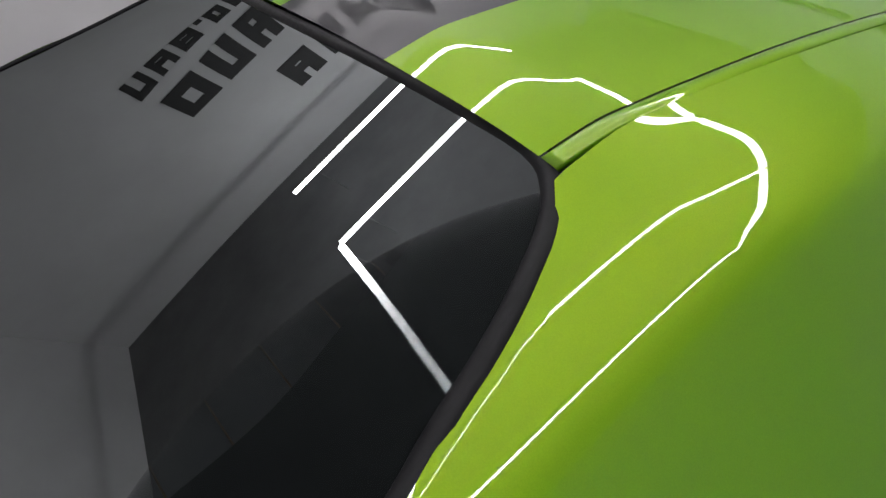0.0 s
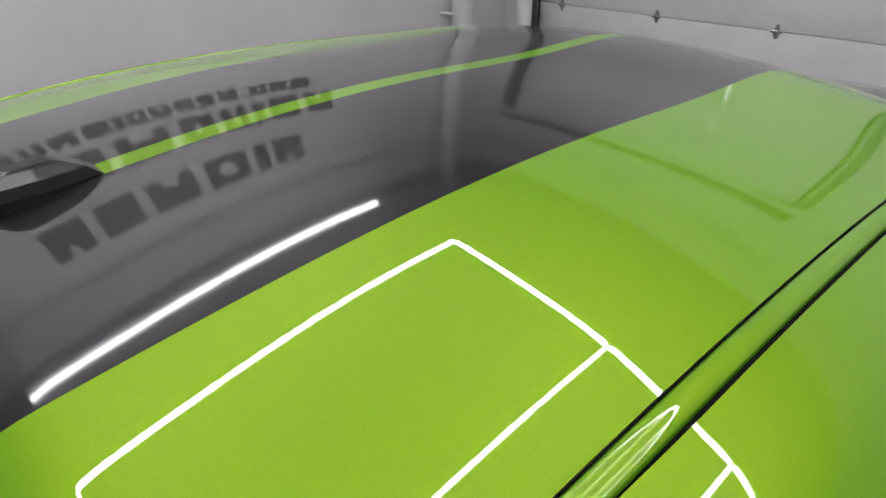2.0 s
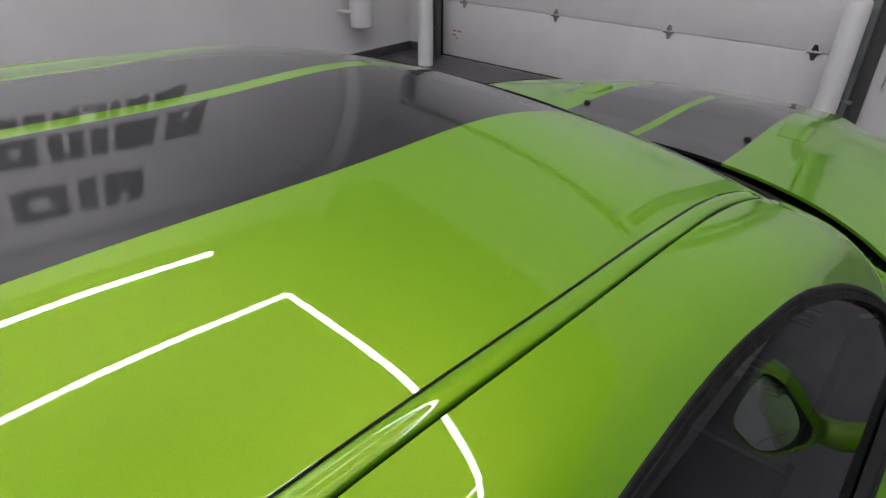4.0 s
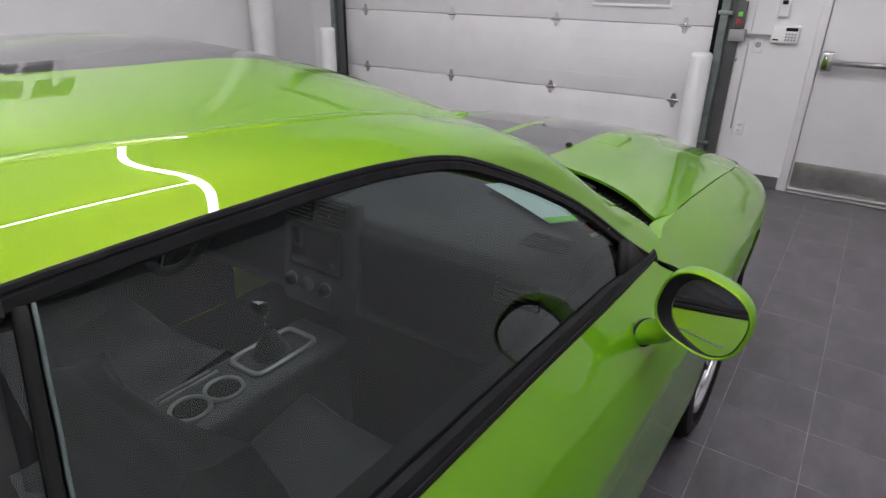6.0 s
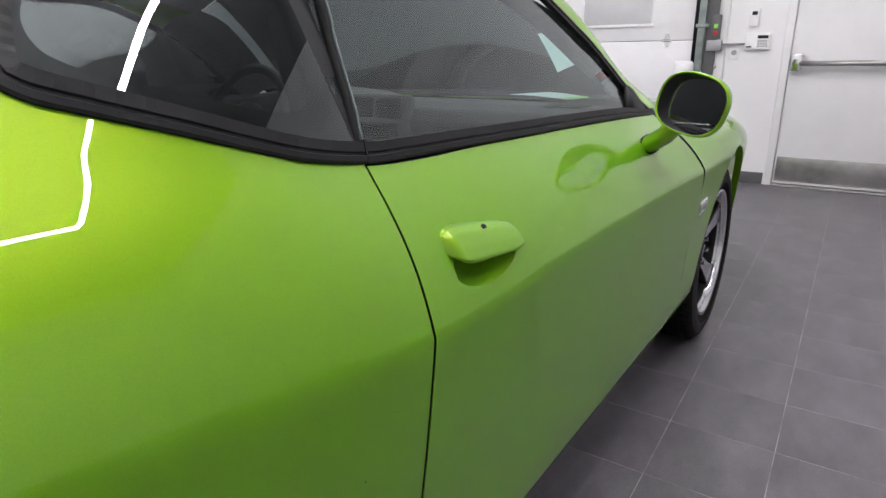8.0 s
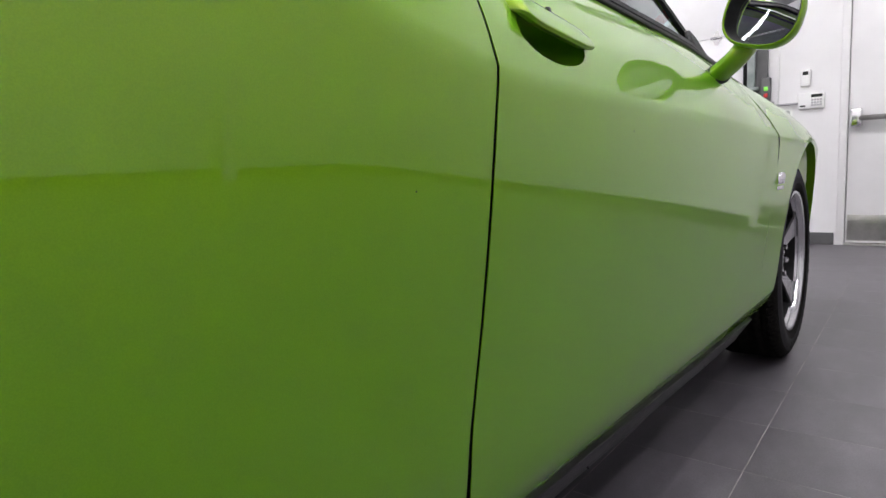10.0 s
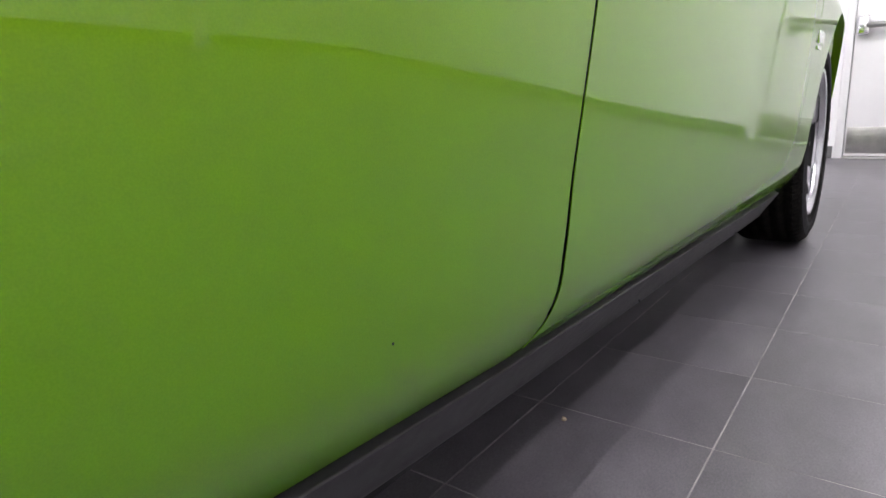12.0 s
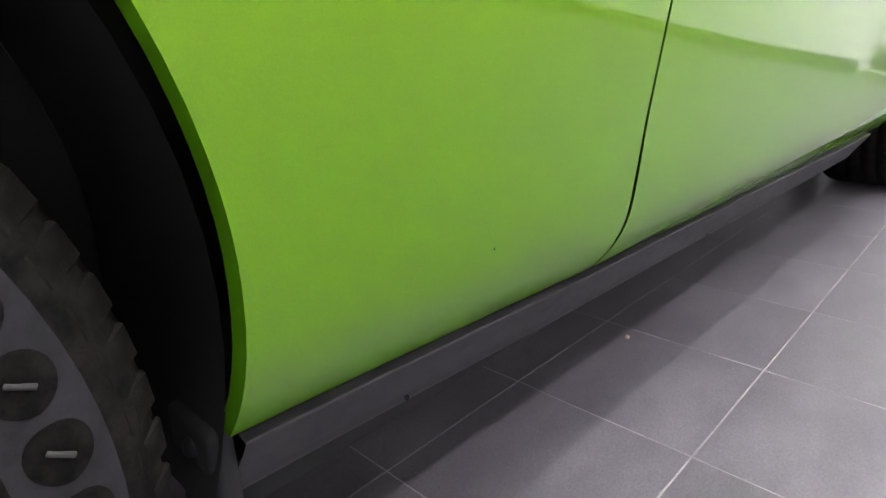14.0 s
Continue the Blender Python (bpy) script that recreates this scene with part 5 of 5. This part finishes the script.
pillar_lining(1)
tag = part("airbag_tag", boxed(-0.022, 0.022, -0.003, 0.003, -0.018, 0.018, 0.001), PLAST, car, "red and white fabric tag")
tag.matrix_basis = pose(0.776, 0.492, 1.100, 20, -35, -12)
part("tag_band", boxed(-0.021, 0.021, -0.0042, -0.0032, -0.008, 0.017), RED, tag, smooth=False)
pillar_lining(-1)


def console():
    c = part("console", boxed(-0.035, 0.165, -0.45, 0.42, 0.32, 0.66, 0.03, 3), CABIN, car, "dark centre console")
    loop = [Vector((0.06 + x, 0.238 + y, 0.666)) for x, y in superloop(0, 0, 0.056, 0.098, 40, 7)]
    part("gear_surround", sweep(loop, [(-0.007, -0.003), (-0.005, 0.006), (0.005, 0.006), (0.007, -0.003)], closed=True, up=Vector((0, 0, 1))), SATIN, c, "bright gear lever surround")
    part("gear_gaiter", lathe(bmesh.new(), [(0.05, 0.0), (0.035, 0.03), (0.018, 0.06), (0.012, 0.075)], 20, "z"), LEATHER, c).matrix_basis = pose(0.06, 0.23, 0.664)
    part("gear_lever", rod(bmesh.new(), (0.06, 0.23, 0.73), (0.045, 0.228, 0.785), 0.008), CHROME, c)
    part("gear_knob", boxed(0.012, 0.062, 0.208, 0.246, 0.775, 0.805, 0.012, 3), TRIM, c, "dark gear knob with bright cap")
    part("knob_cap", boxed(0.024, 0.05, 0.216, 0.238, 0.8045, 0.809, 0.002), CHROME, c)
    # cup holders in a satin plate, and a coin slot beside them
    for y in (-0.025, 0.065):
        ring = [Vector((0.085 + 0.043 * math.cos(t), y + 0.043 * math.sin(t), 0.664)) for t in np.linspace(0, 2 * math.pi, 32, endpoint=False)]
        part("cup_ring", sweep(ring, [(-0.006, -0.003), (-0.004, 0.004), (0.004, 0.004), (0.006, -0.003)], closed=True, up=Vector((0, 0, 1))), SATIN, c, "satin cup holder ring")
        # flat black disc, the shade of a deep well given by colour
        part("cup_well", lathe(bmesh.new(), [(0.038, 0.004), (0.0005, 0.003)], 24, "z"), BLACK, c).matrix_basis = pose(0.085, y, 0.660)
    part("slot_edge", boxed(0.012, 0.018, -0.055, 0.10, 0.658, 0.668, 0.002), SATIN, c)
    part("slot_edge", boxed(-0.008, -0.004, -0.05, 0.09, 0.658, 0.666, 0.001), SATIN, c)


console()


def steering_wheel():
    w = new("steering_wheel")
    w.parent = car
    w["label"] = "dark steering wheel with bright spoke inserts"
    w.matrix_basis = pose(-0.37, 0.27, 0.955, 68, 0, 0)
    n = 48
    loop = [Vector((0.183 * math.cos(2 * math.pi * i / n), 0.178 * math.sin(2 * math.pi * i / n), 0)) for i in range(n)]
    part("wheel_ring", sweep(loop, [(0.016 * math.cos(a), 0.014 * math.sin(a)) for a in np.linspace(0, 2 * math.pi, 12, endpoint=False)], closed=True, up=Vector((0, 0, 1))), LEATHER, w)
    part("wheel_hub", lathe(bmesh.new(), [(0.0005, 0.03), (0.04, 0.028), (0.062, 0.015), (0.066, -0.02), (0.03, -0.05)], 32, "z"), CABIN, w, normals=True)
    for x0, x1, y0, y1 in ((-0.17, -0.05, -0.02, 0.02), (0.05, 0.17, -0.02, 0.02), (-0.045, -0.02, -0.17, -0.05), (0.02, 0.045, -0.17, -0.05)):
        part("wheel_spoke", boxed(x0, x1, y0, y1, -0.012, 0.008, 0.006), CABIN, w)
        part("spoke_insert", boxed(x0 + 0.01, x1 - 0.01, y0 + 0.006, y1 - 0.006, 0.007, 0.012, 0.002), SATIN, w, "bright spoke insert")
    sh = [(-0.02, 0.022), (0.02, 0.022), (0.021, -0.004), (0.0, -0.026), (-0.021, -0.004)]
    part("hub_shield", sweep([Vector((x, y, 0.031)) for x, y in sh], [(-0.003, -0.002), (-0.002, 0.003), (0.002, 0.003), (0.003, -0.002)], closed=True, up=Vector((0, 0, 1))), CHROME, w, "bright outline shield on the hub")


steering_wheel()


def seat(x, y, w=0.25):
    e = new("front_seat")
    e.parent = car
    e["label"] = "dark leather bucket seat"
    e.matrix_basis = pose(x, y, 0.32)

    def cushion(u, v):
        a = -1 + 2 * u
        pr = [(0.28, 0.0), (0.30, 0.16), (0.24, 0.235), (0.0, 0.20), (-0.22, 0.17), (-0.26, 0.0)]
        k = v * 5
        i = min(int(k), 4)
        f = k - i
        yy, zz = [pr[i][j] + (pr[i + 1][j] - pr[i][j]) * f for j in (0, 1)]
        return (a * w, yy, zz + 0.03 * abs(a) ** 4 * (zz > 0.05))

    def back(u, v):
        a = -1 + 2 * u
        pr = [(-0.16, 0.15), (-0.20, 0.38), (-0.245, 0.60), (-0.27, 0.68), (-0.31, 0.70), (-0.345, 0.66), (-0.33, 0.40), (-0.29, 0.05)]
        k = v * 7
        i = min(int(k), 6)
        f = k - i
        yy, zz = [pr[i][j] + (pr[i + 1][j] - pr[i][j]) * f for j in (0, 1)]
        taper = 1 - 0.28 * max(zz - 0.45, 0) / 0.25
        return (a * w * taper, yy + 0.05 * abs(a) ** 3 * (v < 0.45), zz - 0.03 * abs(a) ** 4 * (zz > 0.5))

    part("cushion", sheet(cushion, 16, 20), LEATHER, e, normals=True)
    part("backrest", sheet(back, 16, 28), LEATHER, e, normals=True)
    return e


seat(0.40, 0.0)
seat(-0.40, 0.0)
bm = sheet(lambda u, v: (lambda a: (a * 0.66, -0.72 - 0.36 * v - 0.02 * math.cos(9.4 * a), 0.62 + (0.42 * min(v / 0.3, 1) ** 0.5 if v > 0 else 0) + 0.02 * math.cos(6.28 * a)))(-1 + 2 * u), 40, 16)
part("rear_seat", bm, CABIN, car, "dark leather rear bench", normals=True)
part("rear_cushion", boxed(-0.66, 0.66, -0.98, -0.50, 0.32, 0.66, 0.06, 3), CABIN, car)


# ---- on the walls ----
def wall_sign():
    """A firm's name in three rows, as plain black blocks of the letters' sizes."""
    t = thing("wall_sign", "three rows of black block shapes on a white wall", "wall sign", at=(LEFT, 0, 0))
    rows = [(3.95, 0.50, -1.1, 1.75, [1, 1.05, 1.3, 1.3, 0.45, 1]), (3.1, 0.45, -1.9, 2.25, [1.15, 1, 0.8, 1, 1.4, 1, 0.8, 0.4, 1, 0.95]), (2.6, 0.24, -1.95, 2.0, [1.3, 1.3, 1.3, 0.4, 1, 1, 1.2, 1.2, 0.5, 0.9, 1, 1, 0.9, 1.1, 0.4, 1, 1, 1.3])]
    for z, h, y0, y1, ws in rows:
        k = (y1 - y0) / sum(ws)
        y = y0
        for i, w in enumerate(ws):
            wd = w * k * 0.78
            bm = bmesh.new()
            if w < 0.6:
                box(bm, 0, 0.012, y + 0.1 * k * w, y + 0.1 * k * w + wd, z - h / 2, z + h / 2 * (-0.4 if w == 0.4 and h < 0.3 else 1), 0.003)
            else:
                s = min(0.13 * h / 0.44, wd / 2.5)
                yy = y + 0.1 * k * w
                cuts = ((1, 0, 1), (0, 1, 1), (1, 1, 0), (1, 0, 0), (1, 1, 1))[(i * 3 + len(ws)) % 5]
                box(bm, 0, 0.012, yy, yy + s, z - h / 2, z + h / 2)
                box(bm, 0, 0.012, yy + wd - s, yy + wd, z - h / 2, z + h / 2)
                for on, zc in zip(cuts, (z + h / 2 - s / 2, z, z - h / 2 + s / 2)):
                    if on:
                        box(bm, 0, 0.012, yy + s, yy + wd - s, zc - s / 2, zc + s / 2)
            part("block", bm, SIGN, t, smooth=False)
            y += w * k


wall_sign()


# ---- small things ----
bm = bmesh.new()
bmesh.ops.create_icosphere(bm, subdivisions=2, radius=0.0045)
rnd = random.Random(5)
for v in bm.verts:
    v.co *= rnd.uniform(0.75, 1.2)
tagged(part("pebble", bm, STONE), "tiny tan pebble lying on a grey tile", "pebble").location = (0.741, -0.206, 0.0042)
for s in (1, -1):
    for y in (-0.857, -0.10, 0.62):
        # drain holes as black discs on the sill, their inner shade painted
        part("drain_hole", lathe(bmesh.new(), [(0.0005, 0), (0.0033, 0)], 12), BLACK, car).matrix_basis = pose(s * (side_x(y, sill_z(y)) - 0.0371), y, 0.230 + sill_z(y) - 0.305, 0, -28 * s)
    flap = part("splash_flap", boxed(-0.075, 0.0, -0.010, 0.012, -0.11, 0.0, 0.008, 2), DARK, car, "black plastic splash guard")
    flap.matrix_basis = pose(s * 0.86 + (0.075 if s < 0 else 0), -1.062, 0.315)
    for z in (-0.02, -0.065):
        part("clip", lathe(bmesh.new(), [(0.0005, 0.006), (0.006, 0.005), (0.009, 0.0), (0.009, -0.004)], 14, "z"), TRIM, flap, "black plastic clip").matrix_basis = pose(-0.03, -0.010, z, 90)

for y, z in ((-0.823, 0.399), (-0.68, 0.739), (-0.20, 0.80)):
    part("paint_chip", lathe(bmesh.new(), [(0.0003, 0.0004), (0.0012, 0.0002)], 8), BLACK, car).matrix_basis = pose(side_x(y, z) + 0.0003, y, z)


# ---- lights of the room: slim tubes hung in squares ----
def tube(x0, y0, x1, y1, w=0.058):
    a, b = Vector((x0, y0, TUBES)), Vector((x1, y1, TUBES))
    c = (a + b) / 2
    t = thing("light_tube", "slim white light tube, lit, hung from the ceiling", "ceiling light", group="light tubes", at=c)
    part("diffuser", rod(bmesh.new(), a - c, b - c, w / 2, n=12), LAMP, t)
    part("back", boxed(min(a.x, b.x) - c.x - 0.012, max(a.x, b.x) - c.x + 0.012, min(a.y, b.y) - c.y - 0.012, max(a.y, b.y) - c.y + 0.012, 0.016, 0.04, 0.004), PLAST, t)
    for k in (0.15, 0.85):
        p = a.lerp(b, k) - c
        part("hanger", rod(bmesh.new(), p + Vector((0, 0, 0.04)), p + Vector((0, 0, CEIL - TUBES)), 0.003, n=6), GREYBOX, t)


def run(x0, y0, x1, y1, n):
    a, b = Vector((x0, y0)), Vector((x1, y1))
    d = (b - a).normalized() * 0.012
    for i in range(n):
        p, q = a.lerp(b, i / n) + d, a.lerp(b, (i + 1) / n) - d
        tube(p.x, p.y, q.x, q.y)


TY0, TY1 = -1.94, 1.90
ROWS = (-2.11, 0.02, 1.75, 3.2)
run(-3.29, -1.96, -3.29, 1.82, 2)
for x in ROWS:
    run(x, TY0, x, TY1, 2)
for y in (TY0, TY1):
    for x0, x1 in zip(ROWS, ROWS[1:]):
        run(x0 + 0.02, y, x1 - 0.02, y, 2 if x1 - x0 > 2 else 1)


# ---- floor tiles, the nearest as single pieces ----
def tiles():
    g = 0.0011
    me = bpy.data.meshes.new("tile")
    bm = boxed(-TS / 2 + g, TS / 2 - g, -TS / 2 + g, TS / 2 - g, -0.008, 0.0, 0.0006, 1)
    bm.to_mesh(me)
    bm.free()
    me.materials.append(TILE)
    rest = bmesh.new()
    i0, i1 = math.floor((LEFT - J0X) / TS), math.ceil((RIGHT - J0X) / TS)
    j0, j1 = math.floor((BACK - J0Y) / TS), math.ceil((FRONT - J0Y) / TS)
    singles = []
    for i in range(i0, i1):
        for j in range(j0, j1):
            x, y = J0X + (i + 0.5) * TS, J0Y + (j + 0.5) * TS
            x0, x1 = max(x - TS / 2 + g, LEFT), min(x + TS / 2 - g, RIGHT)
            y0, y1 = max(y - TS / 2 + g, BACK), min(y + TS / 2 - g, FRONT)
            if x1 - x0 < 0.01 or y1 - y0 < 0.01:
                continue
            if 0.3 < x < 3.6 and -1.4 < y < FRONT - 0.2 and x1 - x0 > TS - 0.01 and len(singles) < 240:
                singles.append((x, y))
            else:
                box(rest, x0, x1, y0, y1, -0.010, 0.0)
    tagged(part("tiling", rest, TILE, floor, smooth=False), kind="stuff")
    for x, y in singles:
        o = new("tile", me)
        o.parent = floor
        o.location = (x, y, 0)


tiles()
